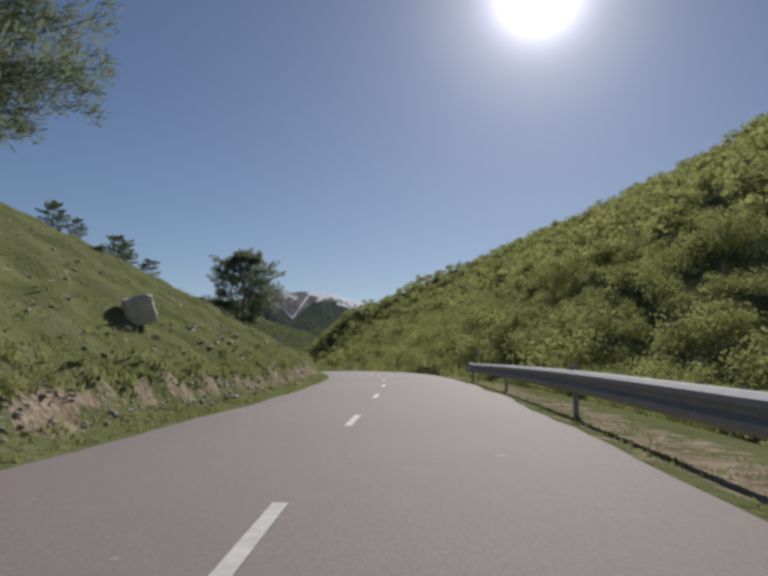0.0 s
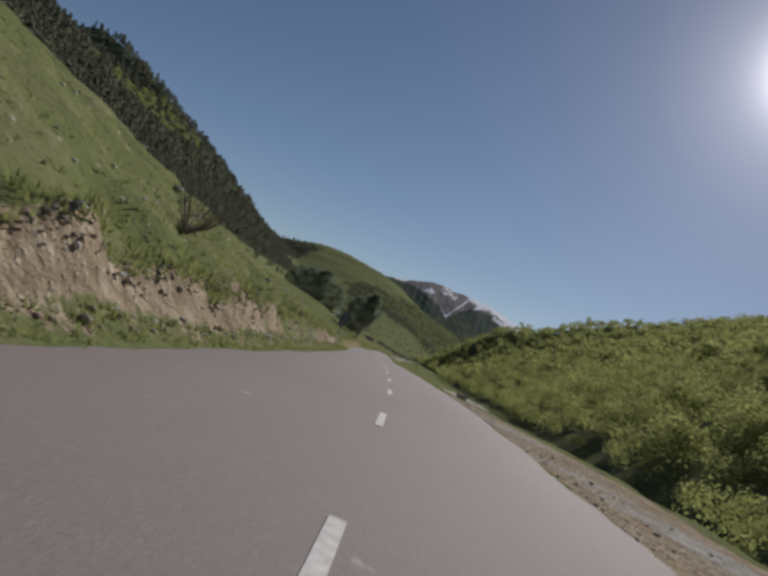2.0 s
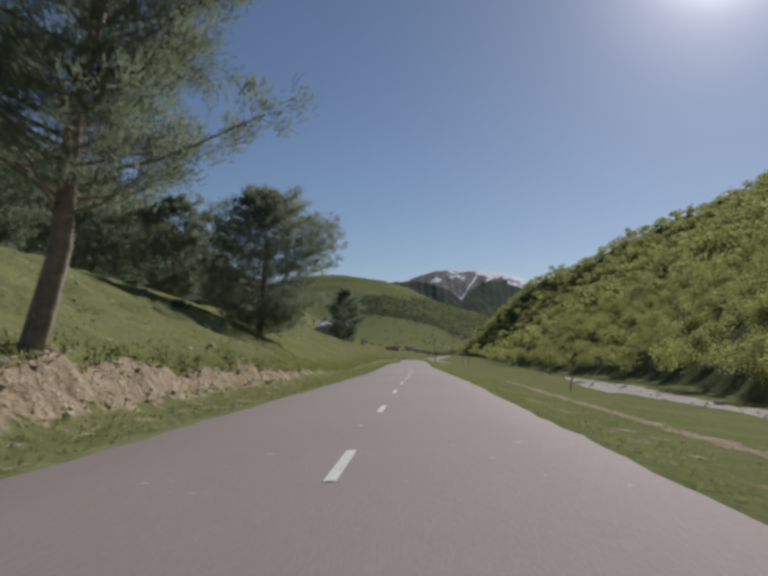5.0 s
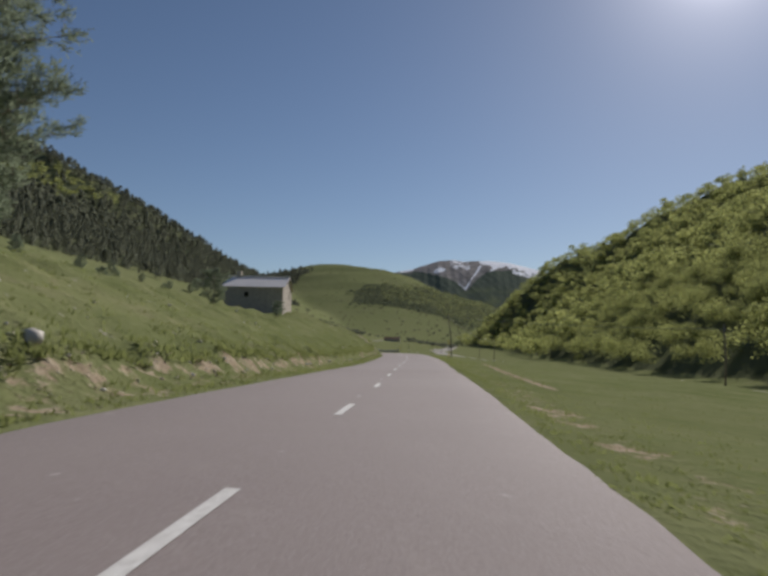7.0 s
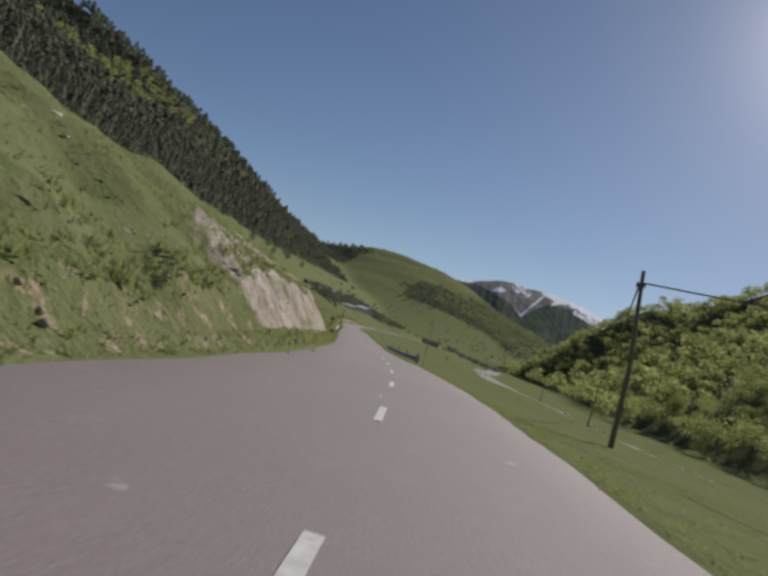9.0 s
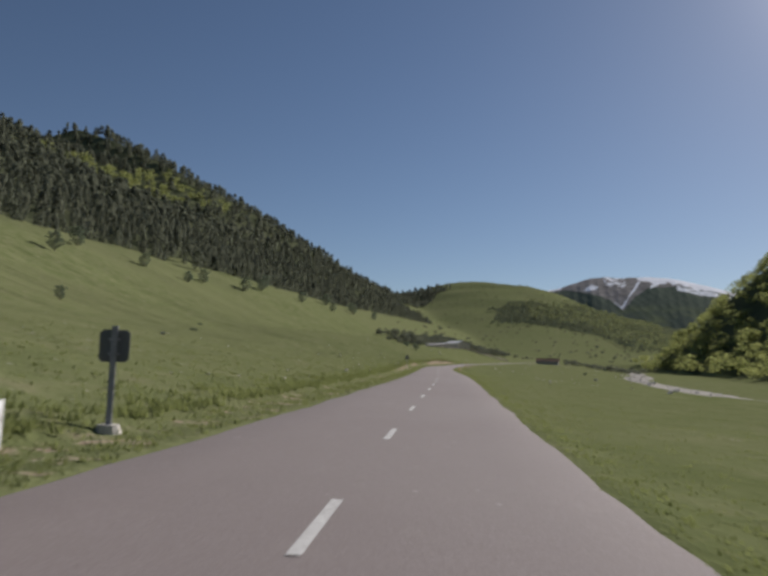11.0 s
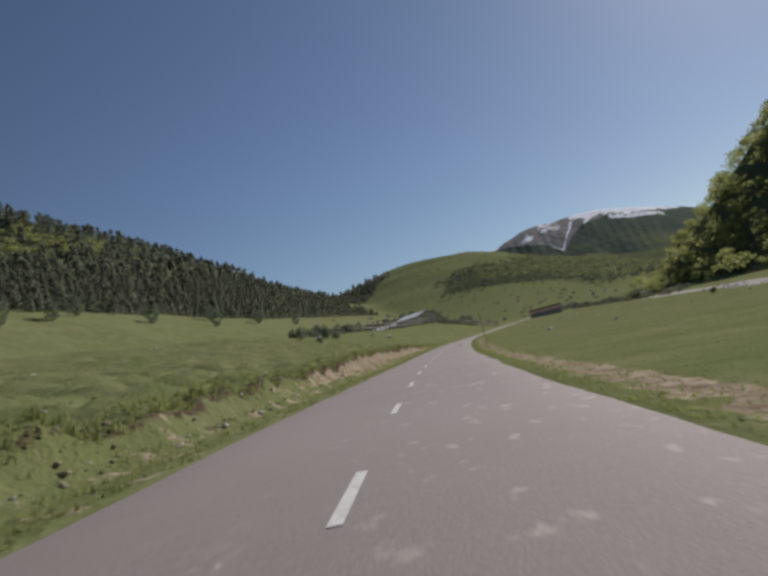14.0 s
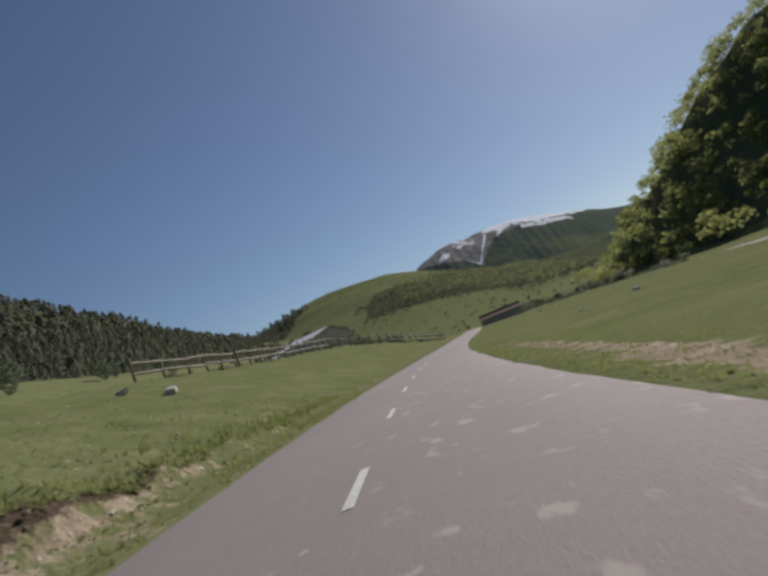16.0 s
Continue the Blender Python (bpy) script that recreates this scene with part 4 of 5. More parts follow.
for q, (s, l, w, h) in enumerate(((141, 17, 1.4, 0.8), (60, 11.5, 1.6, 1.0), (63, 13, 1.3, 0.8), (232, 13, 1.2, 0.7), (600, 45, 1.3, 0.8), (640, 60, 1.2, 0.7), (118, 22, 0.9, 0.5), (770, -46, 1.5, 1.2), (1000, -52, 2.6, 2.6), (56, 9.0, 0.9, 0.5), (12, 15, 1.2, 0.6), (22, 18, 1.4, 0.8), (35, 17, 1.0, 0.6), (727, 16.7, 0.9, 0.9), (734, 21, 1.5, 2.1), (747, 24.4, 1.9, 2.1), (746, 20.6, 1.7, 2.4), (757, 21.6, 1.4, 1.7))):
    bush(spot(s, l), w, h, 40 + q, PINE, "low dark green bush in the grass")


# ---- grass and stones ----
GRASS = leaf_material("grass_blades", (0.142, 0.168, 0.062), (0.222, 0.240, 0.096), (0.31, 0.345, 0.125), 0.5)
DRYGRASS = leaf_material("dry_grass_blades", (0.32, 0.26, 0.15), (0.50, 0.43, 0.27), (0.55, 0.48, 0.30), 0.5)


def tufts(name, s, l, tall, material, label, seed, blades=6):
    rng = np.random.default_rng(seed)
    x, y = plan(s, l)
    base = np.repeat(np.stack([x, y, height(s, l) - 0.02], 1), blades, 0)
    n = len(base)
    base[:, :2] += rng.normal(size=(n, 2)) * 0.06
    a = rng.uniform(0, 2 * math.pi, n)
    side = np.stack([np.cos(a), np.sin(a), 0 * a], 1) * rng.uniform(0.010, 0.022, (n, 1))
    tip = base + np.stack([rng.normal(size=n) * 0.35, rng.normal(size=n) * 0.35, np.ones(n)], 1) * (tall * rng.uniform(0.5, 1.3, (n, 1)))
    v = np.stack([base - side, base + side, tip], 1)
    ob = new(name, mesh_from(name, v.reshape(-1, 3), np.arange(n * 3).reshape(-1, 3), material))
    return tagged(ob, label, "grass", kind="stuff")


n = 20000
s = rng.uniform(-15, 775, n)
verge, bank, width, slope = left_parts(s)
tufts("left_verge_grass", s[::2], LEFT_W + rng.uniform(0.08, 1.0, n)[::2] * verge[::2], 0.07, GRASS, "short green verge grass", 31)
tufts("bank_top_grass", s, LEFT_W + verge + width + rng.exponential(0.5, n) - 0.12, 0.12, GRASS, "ragged turf along the top of the bank", 32)
m = 14000
s2 = rng.uniform(-15, 775, m)
s2 = s2[(s2 < 43) | (s2 > 98)]
m = len(s2)
tufts("right_verge_grass", s2, -(RIGHT_W + 0.08 + 0.4 * (1 - step(s2, 84, 112)) + rng.exponential(0.8, m)), 0.035, GRASS, "short green verge grass", 33)
m = 4200
s3 = rng.uniform(120, 174, m)
tufts("dry_verge_grass", s3, LEFT_W + rng.uniform(0.1, 1.1, m), 0.13, DRYGRASS, "dry brown grass beside the asphalt", 34)
m = 34000
s4 = rng.uniform(-15, 775, m)
tufts("meadow_grass", s4, LEFT_W + 2 + rng.exponential(6.0, m), 0.07, GRASS, "meadow grass tufts", 35, 4)
m = 16000
s5 = rng.uniform(110, 775, m)
tufts("pasture_grass", s5, -(RIGHT_W + 1 + rng.exponential(5.0, m)), 0.035, GRASS, "pasture grass tufts", 36, 4)

ROCK = simple_material("pale_limestone", (0.48, 0.45, 0.40), (0.74, 0.70, 0.63), 4, 0.9, 0, 0.7, 0.04)


def rock_verts(rng, size):
    bm = bmesh.new()
    bmesh.ops.create_icosphere(bm, subdivisions=1, radius=1)
    v = np.array([q.co for q in bm.verts]) * rng.uniform(0.6, 1.2, (len(bm.verts), 1)) * size
    f = np.array([[q.index for q in g.verts] for g in bm.faces])
    bm.free()
    return v, f


def stones(name, s, l, size, label, seed, material=None):
    rng = np.random.default_rng(seed)
    kinds = [rock_verts(rng, (1, rng.uniform(0.6, 0.9), rng.uniform(0.4, 0.7))) for _ in range(8)]
    x, y = plan(s, l)
    z = height(s, l)
    V, F, o = [], [], 0
    for i in range(len(s)):
        v, f = kinds[i % 8]
        a, k = rng.uniform(0, 6.28), size * rng.uniform(0.5, 1.0) * (1 + 2.5 * rng.random() ** 6)
        r = np.array([[math.cos(a), -math.sin(a), 0], [math.sin(a), math.cos(a), 0], [0, 0, 1]])
        V.append(v @ r.T * k + (x[i], y[i], z[i] + 0.1 * k))
        F.append(f + o)
        o += len(v)
    ob = new(name, mesh_from(name, np.concatenate(V), np.concatenate(F), material or ROCK))
    return tagged(ob, label, "stones", kind="stuff")


n = 1500
s = np.concatenate([rng.uniform(-10, 115, 1500), rng.uniform(172, 225, 250), rng.uniform(280, 435, 300), rng.uniform(560, 760, 450)])
verge, bank, width, slope = left_parts(s)
stones("bank_stones", s, LEFT_W + verge + rng.uniform(-0.6, 1.1, len(s)) * width, 0.034, "pale stones in the earth bank", 51)
CLAY = simple_material("dry_clay", (0.25, 0.20, 0.14), (0.50, 0.42, 0.315), 6, 0.95, 0, 0.8, 0.03)
s = np.concatenate([rng.uniform(-10, 30, 400), rng.uniform(55, 76, 500), rng.uniform(98, 112, 260), rng.uniform(172, 226, 500), rng.uniform(285, 335, 160), rng.uniform(362, 398, 160), rng.uniform(560, 612, 200), rng.uniform(615, 700, 700), rng.uniform(700, 750, 300)])
verge, bank, width, slope = left_parts(s)
stones("bank_clods", s, LEFT_W + verge + width * rng.uniform(-0.5, 1.0, len(s)), 0.026, "crumbled clods of earth on the bank", 56, CLAY)
s = np.concatenate([rng.uniform(-10, 110, 800), rng.uniform(120, 775, 560)])
stones("meadow_stones", s, LEFT_W + 2 + rng.exponential(10, len(s)), 0.075, "pale stones scattered in the grass", 52)
s = rng.uniform(560, 1000, 90)
stones("pasture_stones", s, -(RIGHT_W + 8 + rng.exponential(22, len(s))), 0.22, "pale stones on the pasture", 53)
s = rng.uniform(100, 900, 420)
stones("river_stones", s, -(RIGHT_W + np.interp(s, (-260, 300, 430, 600, 760, 1100), (30, 36, 47, 58, 62, 72)) + rng.normal(size=len(s)) * 3.5), 0.30, "pale boulders in the river bed", 54)
s = rng.uniform(34, 97, 700)
stones("shoulder_stones", s, -(RIGHT_W + 0.3 + rng.exponential(1.6, len(s))), 0.02, "loose stones on the road shoulder", 55)


def boulder(place, size, seed, label, turn=0.0):
    rng = np.random.default_rng(seed)
    bm = bmesh.new()
    bmesh.ops.create_cube(bm, size=1.0)
    bmesh.ops.subdivide_edges(bm, edges=bm.edges[:], cuts=5, use_grid_fill=True)
    for v in bm.verts:
        d = v.co.normalized() * 0.56
        v.co = v.co.lerp(d, 0.26) + Vector(noise.noise_vector(v.co * 2.2 + Vector((seed, 0, 0)))) * 0.11 + Vector(noise.noise_vector(v.co * 6 + Vector((0, seed, 0)))) * 0.035
        v.co = Vector((v.co.x * size[0], v.co.y * size[1], v.co.z * size[2]))
    me = bpy.data.meshes.new("boulder")
    bm.to_mesh(me)
    bm.free()
    me.materials.append(ROCK)
    ob = new("boulder", me)
    ob.matrix_world = Matrix.Translation(place + Vector((0, 0, size[2] * 0.3))) @ Euler((0.1, -0.25, turn)).to_matrix().to_4x4()
    return tagged(ob, label, "boulder", group="boulders")


boulder(spot(14.3, 7.1), (0.62, 0.5, 0.58), 3, "large pale limestone boulder on the grassy slope", 0.5)
boulder(spot(744, 21.0), (0.45, 0.4, 0.3), 4, "small pale boulder in the meadow", 1.2)
boulder(spot(577, 6.0), (0.24, 0.2, 0.2), 5, "small white boulder on the grass bank", 0.2)
boulder(spot(777, 16.1), (0.6, 0.5, 0.35), 6, "grey boulder lying in the grass", 2.0)
boulder(spot(778, 19.8), (0.5, 0.5, 0.3), 7, "pale broken boulder in the grass", 0.9)
boulder(spot(22.5, 5.6), (0.19, 0.14, 0.14), 9, "pale limestone block half sunk in the slope", 0.8)
boulder(spot(25.8, 7.0), (0.20, 0.12, 0.12), 10, "pale limestone block half sunk in the slope", 0.2)
boulder(spot(19.4, 5.2), (0.22, 0.15, 0.14), 11, "grey limestone block above the earth bank", 1.4)
boulder(spot(22.1, 4.5), (0.14, 0.11, 0.09), 12, "pale stone at the foot of the slope", 2.2)
boulder(spot(35.1, 6.1), (0.12, 0.17, 0.25), 13, "upright pale limestone slab in the slope", 0.6)
boulder(spot(8.0, 8.6), (0.17, 0.13, 0.11), 14, "pale limestone block half sunk in the slope", 0.4)
boulder(spot(113.6, 4.6), (0.35, 0.3, 0.22), 8, "pale rock at the foot of a sign post", 0.3)

# a dark clod of earth on the road
bm = bmesh.new()
bmesh.ops.create_icosphere(bm, subdivisions=3, radius=0.05)
for v in bm.verts:
    v.co += Vector(noise.noise_vector(v.co * 22)) * 0.035
    v.co.z *= 0.8
CLOD = simple_material("dark_clod", (0.06, 0.05, 0.042), (0.13, 0.105, 0.08), 18, 0.95, 0, 0.8, 0.02)
me = bpy.data.meshes.new("earth_clod")
bm.to_mesh(me)
bm.free()
me.materials.append(CLOD)
clod = tagged(new("earth_clod", me), "dark clod of earth lying on the asphalt", "clod")
x, y = plan(716.5, -1.7)
clod.location = (float(x), float(y), float(at(RZ, 716.5) - 1.7 * at(RB, 716.5)) * U + 0.04)


# ---- guard rails ----
STEEL = simple_material("galvanised_steel", (0.26, 0.27, 0.295), (0.40, 0.41, 0.435), 14, 0.78, 0.1, 0.15)
PALESTEEL = simple_material("white_painted_steel", (0.62, 0.63, 0.64), (0.80, 0.80, 0.79), 9, 0.6, 0.0, 0.15)


def level(s, l):
    return float(height(s, l))


def guard_rail(s0, s1, l, side, material, label, sag=0.0, lower=0.0):
    """A corrugated beam on posts; side is +1 where the road lies to its left."""
    root = new("guard_rail")
    root.location = spot(s0, l)
    tagged(root, label, "guard rail", group="guard rails")
    prof = [(d, z - 0.095) for d, z in [(0.0, 0.72), (0.025, 0.715), (0.075, 0.675), (0.08, 0.63), (0.02, 0.59), (0.02, 0.56), (0.08, 0.52), (0.075, 0.475), (0.025, 0.435), (0.0, 0.43)]]
    loop = prof + [(d - 0.006, z) for d, z in reversed(prof)]
    ss = np.arange(s0, s1 + 0.01, 1.5)
    bm = bmesh.new()
    rings = []
    for i, s in enumerate(ss):
        flare = 1.0 if 0 < i < len(ss) - 1 else 1.06
        droop = sag * math.sin(math.pi * i / len(ss) * 2.3) ** 2
        ring = []
        for d, z in loop:
            x, y = plan(s, l + side * d / U)
            ring.append(bm.verts.new(Vector((float(x), float(y), level(s, l) + z * flare - droop - 0.03 - lower)) - root.location))
        rings.append(ring)
    k = len(loop)
    for a, b in zip(rings, rings[1:]):
        for i in range(k):
            bm.faces.new((a[i], a[(i + 1) % k], b[(i + 1) % k], b[i]))
    bm.faces.new(rings[0])
    bm.faces.new(rings[-1][::-1])
    bmesh.ops.recalc_face_normals(bm, faces=bm.faces[:])
    part("beam", bm, material, root)
    # fish-tail ends
    for s, way in ((s0, -1), (s1, 1)):
        bm = bmesh.new()
        cols = []
        for j in range(5):
            f = j / 4
            col = []
            for d, z in loop:
                zz = 0.575 + (z - 0.575) * (1.06 + 0.28 * f * f)
                x, y = plan(s + way * f * 0.55, l + side * (d * (1 - f) - 0.10 * f * f) / U)
                col.append(bm.verts.new(Vector((float(x), float(y), level(s, l) + zz - 0.03 - lower)) - root.location))
            cols.append(col)
        for a, b in zip(cols, cols[1:]):
            for i in range(k):
                bm.faces.new((a[i], a[(i + 1) % k], b[(i + 1) % k], b[i]))
        bm.faces.new(cols[-1])
        bmesh.ops.recalc_face_normals(bm, faces=bm.faces[:])
        part("end_terminal", bm, material, root)
    post_me = None
    for s in np.arange(s0 + 0.4, s1, 9.2):
        if post_me is None:
            bm = bmesh.new()
            for cx, cy, w, d in ((0, 0, 0.10, 0.008), (-0.046, -0.025, 0.008, 0.05), (0.046, -0.025, 0.008, 0.05)):
                bmesh.ops.create_cube(bm, size=1, matrix=Matrix.Translation((cx, cy, 0.21)) @ Matrix.Diagonal((w, d, 0.92, 1)))
            bmesh.ops.create_cube(bm, size=1, matrix=Matrix.Translation((0, 0.02, 0.55)) @ Matrix.Diagonal((0.09, 0.05, 0.16, 1)))
            post_me = bpy.data.meshes.new("post")
            bm.to_mesh(post_me)
            bm.free()
            post_me.materials.append(STEEL)
        post = new("post", post_me)
        post.parent = root
        post.matrix_local = Matrix.Translation(spot(s, l - side * 0.05) - root.location) @ Matrix.Rotation(float(at(TH, s)) + (math.pi / 2 if side > 0 else -math.pi / 2), 4, "Z")
    return root


guard_rail(-75.2, 27.5, -4.05, 1, STEEL, "galvanised guard rail on the outside of a bend")
guard_rail(438.8, 473, -3.3, 1, STEEL, "galvanised guard rail beside the pasture", 0.0, 0.12)
guard_rail(458, 487, 3.55, -1, PALESTEEL, "buckled white guard rail at the road edge", 0.02)


# ---- poles and signs ----
def colour(name, c, rough=0.55):
    return simple_material(name, tuple(0.85 * v for v in c), c, 20, rough, 0, 0.05)


WEATHERED = colour("weathered_grey", (0.34, 0.33, 0.31))
YELLOW, WHITE, RED, DARKSTEEL = colour("faded_yellow", (0.62, 0.43, 0.06)), colour("pole_white", (0.70, 0.69, 0.66)), colour("pole_red", (0.55, 0.05, 0.03)), colour("sign_back_grey", (0.16, 0.17, 0.18), 0.5)


def tube(bm, a, b, r, sides=10):
    limb(bm, a, b, r, r, sides, 0.0)


def snow_pole(s, l, bands, label, tilt=0.0, r=0.028):
    root = new("snow_pole")
    root.matrix_world = Matrix.Translation(spot(s, l, -0.02)) @ Matrix.Rotation(tilt, 4, "Y")
    tagged(root, label, "snow pole", group="snow poles")
    z = 0.0
    for long_, mat in bands:
        bm = bmesh.new()
        tube(bm, (0, 0, z), (0, 0, z + long_), r)
        bmesh.ops.holes_fill(bm, edges=bm.edges[:])
        part("band", bm, mat, root)
        z += long_
    bm = bmesh.new()
    bmesh.ops.create_cone(bm, cap_ends=True, segments=10, radius1=r * 1.15, radius2=r * 0.4, depth=0.05, matrix=Matrix.Translation((0, 0, z + 0.02)))
    part("cap", bm, bands[-1][1], root)
    return root


for s, l, t in ((27.8, -4.6, 0.0), (153, -4.4, -0.02), (376, -5.05, 0.0), (631, -4.3, 0.02)):
    snow_pole(s, l, ((0.12, BARK), (0.5, YELLOW), (0.55, WHITE), (0.4, YELLOW)), "yellow and white snow pole at the road edge", t)
snow_pole(695, -4.25, ((0.95, YELLOW), (1.1, WEATHERED)), "tall weathered snow pole, yellow below and grey above", 0.0, 0.026)
snow_pole(442.2, -4.3, ((0.8, WHITE), (0.55, YELLOW), (1.6, WHITE)), "tall white and yellow snow pole behind the guard rail", -0.05)
snow_pole(456.3, 3.35, ((0.3, WHITE), (0.45, RED), (0.55, WHITE), (0.6, RED)), "red and white snow pole at the road edge", -0.02, 0.032)
for s, l in ((626, -5.8), (648, -6.4), (232, -9)):
    snow_pole(s, l, ((1.35, BARK),), "thin wooden fence stake in the pasture", 0.05, 0.022)


def road_sign(s, l, tall, plates, label, turn=0.0):
    """A post with plates seen from behind."""
    root = new("road_sign")
    root.matrix_world = Matrix.Translation(spot(s, l)) @ Matrix.Rotation(float(at(TH, s)) + turn, 4, "Z")
    tagged(root, label, "road sign", group="road signs")
    bm = bmesh.new()
    bmesh.ops.create_cube(bm, size=1, matrix=Matrix.Translation((0, 0, tall / 2 - 0.1)) @ Matrix.Diagonal((0.075, 0.04, tall + 0.2, 1)))
    bmesh.ops.bevel(bm, geom=bm.edges[:], offset=0.008, segments=2, affect="EDGES")
    part("post", bm, STEEL, root)
    bm = bmesh.new()
    bmesh.ops.create_cone(bm, cap_ends=True, segments=12, radius1=0.17, radius2=0.13, depth=0.12, matrix=Matrix.Translation((0, 0, 0.03)))
    part("footing", bm, ROCK, root, "pale concrete footing")
    for kind, z, w, h in plates:
        pts = [(-w / 2, 0), (w / 2, 0), (w / 2, h), (-w / 2, h)] if kind == "box" else [(-w / 2, 0), (w / 2, 0), (0.03, h), (-0.03, h)]
        bm = bmesh.new()
        front = [bm.verts.new((x, 0.03, z + y)) for x, y in pts]
        f = bm.faces.new(front)
        ext = bmesh.ops.extrude_face_region(bm, geom=[f])
        bmesh.ops.translate(bm, vec=(0, 0.02, 0), verts=[v for v in ext["geom"] if isinstance(v, bmesh.types.BMVert)])
        bmesh.ops.recalc_face_normals(bm, faces=bm.faces[:])
        bmesh.ops.bevel(bm, geom=[e for e in bm.edges if abs(e.verts[0].co.y - e.verts[1].co.y) > 0.01], offset=0.03, segments=3, affect="EDGES")
        plate = part("plate", bm, DARKSTEEL, root, "grey back of a sign plate")
        for dz in (0.25, 0.7):
            bm = bmesh.new()
            bmesh.ops.create_cube(bm, size=1, matrix=Matrix.Translation((0, 0.005, z + h * dz)) @ Matrix.Diagonal((0.13, 0.055, 0.03, 1)))
            part("clamp", bm, STEEL, plate)
    return root


road_sign(114.5, 4.5, 1.75, (("box", 0.85, 0.50, 0.62), ("tri", 1.45, 0.52, 0.47)), "triangular sign over a square plate seen from behind", 0.5)
road_sign(586, 4.9, 1.5, (("tri", 1.12, 0.58, 0.52),), "triangular road sign seen from behind", 0.0)
road_sign(492, 4.8, 1.3, (("box", 0.85, 0.36, 0.4),), "small square sign plate seen from behind", 0.3)

# utility poles and their wires
WOOD = simple_material("weathered_wood", (0.13, 0.105, 0.08), (0.30, 0.26, 0.21), 10, 0.9, 0, 0.6, 0.01)
BLEACHED = simple_material("bleached_wood", (0.34, 0.29, 0.23), (0.56, 0.50, 0.42), 14, 0.85, 0, 0.5, 0.008)


def fallen_branch(places, thick, label):
    """A bare bent branch lying along the given places."""
    bm = bmesh.new()
    for i, (a, b) in enumerate(zip(places, places[1:])):
        limb(bm, a, b, thick * (1 - 0.10 * i), thick * (1 - 0.10 * (i + 1)), 7, 0.0)
    for i, tip in ((2, Vector((0.10, 0.16, 0.13))), (4, Vector((-0.06, 0.2, 0.10)))):
        limb(bm, places[i], places[i] + tip, thick * 0.55, thick * 0.25, 5, 0.02)
    return tagged(part("fallen_branch", bm, BLEACHED, smooth=True), label, "branch")


fallen_branch([spot(382.9, 4.16, 0.0), spot(383.3, 4.28, 0.06), spot(383.8, 4.22, 0.05), spot(384.4, 4.08, 0.03), spot(384.7, 3.95, 0.02), spot(384.9, 3.55, 0.02)], 0.024, "bleached bare dead branch lying at the foot of the bank")


def utility_pole(place, tall, lean=0.0):
    root = new("utility_pole")
    root.matrix_world = Matrix.Translation(place - Vector((0, 0, 0.2))) @ Matrix.Rotation(lean, 4, "Y")
    tagged(root, "dark wooden utility pole in the meadow", "utility pole", group="utility poles")
    bm = bmesh.new()
    limb(bm, (0, 0, 0), (0, 0, tall), 0.09, 0.06, 10, 0.0)
    bmesh.ops.holes_fill(bm, edges=bm.edges[:])
    part("mast", bm, WOOD, root, smooth=True)
    for k in (-1, 1):
        bm = bmesh.new()
        bmesh.ops.create_cone(bm, cap_ends=True, segments=10, radius1=0.05, radius2=0.03, depth=0.14, matrix=Matrix.Translation((0.1 * k, 0, tall - 0.45)))
        part("insulator", bm, DARKSTEEL, root)
    return place + Vector((lean * tall, 0, tall - 0.6))


def cable(a, b, sag):
    cu = bpy.data.curves.new("cable", "CURVE")
    cu.dimensions, cu.bevel_depth, cu.bevel_resolution = "3D", 0.028, 1
    sp = cu.splines.new("POLY")
    sp.points.add(16)
    for i, p in enumerate(sp.points):
        f = i / 16
        q = a.lerp(b, f) - Vector((0, 0, sag * 4 * f * (1 - f)))
        p.co = (*q, 1)
    cu.materials.append(DARKSTEEL)
    return tagged(new("overhead_cable", cu), "dark overhead cable between poles", "cable", group="overhead cables")


tops = [utility_pole(Vector((-63.6, 298.4, level(416, -10.3) - 0.35)), 6.1, -0.085), utility_pole(spot(505, -44), 5.4), utility_pole(spot(372, -36), 5.6), utility_pole(spot(610, -68), 5.4)]
cable(tops[0], tops[2], 0.35)
cable(tops[0], tops[1], 0.9)
cable(tops[1], tops[3], 0.9)

# ---- buildings ----
STONE = simple_material("barn_stone", (0.34, 0.30, 0.255), (0.55, 0.50, 0.43), 3, 0.92, 0, 0.7, 0.05)
ROOF = simple_material("pale_slate", (0.78, 0.72, 0.67), (0.90, 0.85, 0.80), 2.2, 0.42, 0, 0.4, 0.03)
ROOF.node_tree.nodes["Principled BSDF"].inputs["Specular IOR Level"].default_value = 0.7
RUST = simple_material("rusty_sheet", (0.20, 0.10, 0.06), (0.36, 0.20, 0.13), 2.0, 0.8, 0, 0.3, 0.02)
# near-black colour standing in for the unlit inside of windows
DARK = simple_material("dark_opening", (0.015, 0.014, 0.013), (0.03, 0.028, 0.025), 5, 0.9)


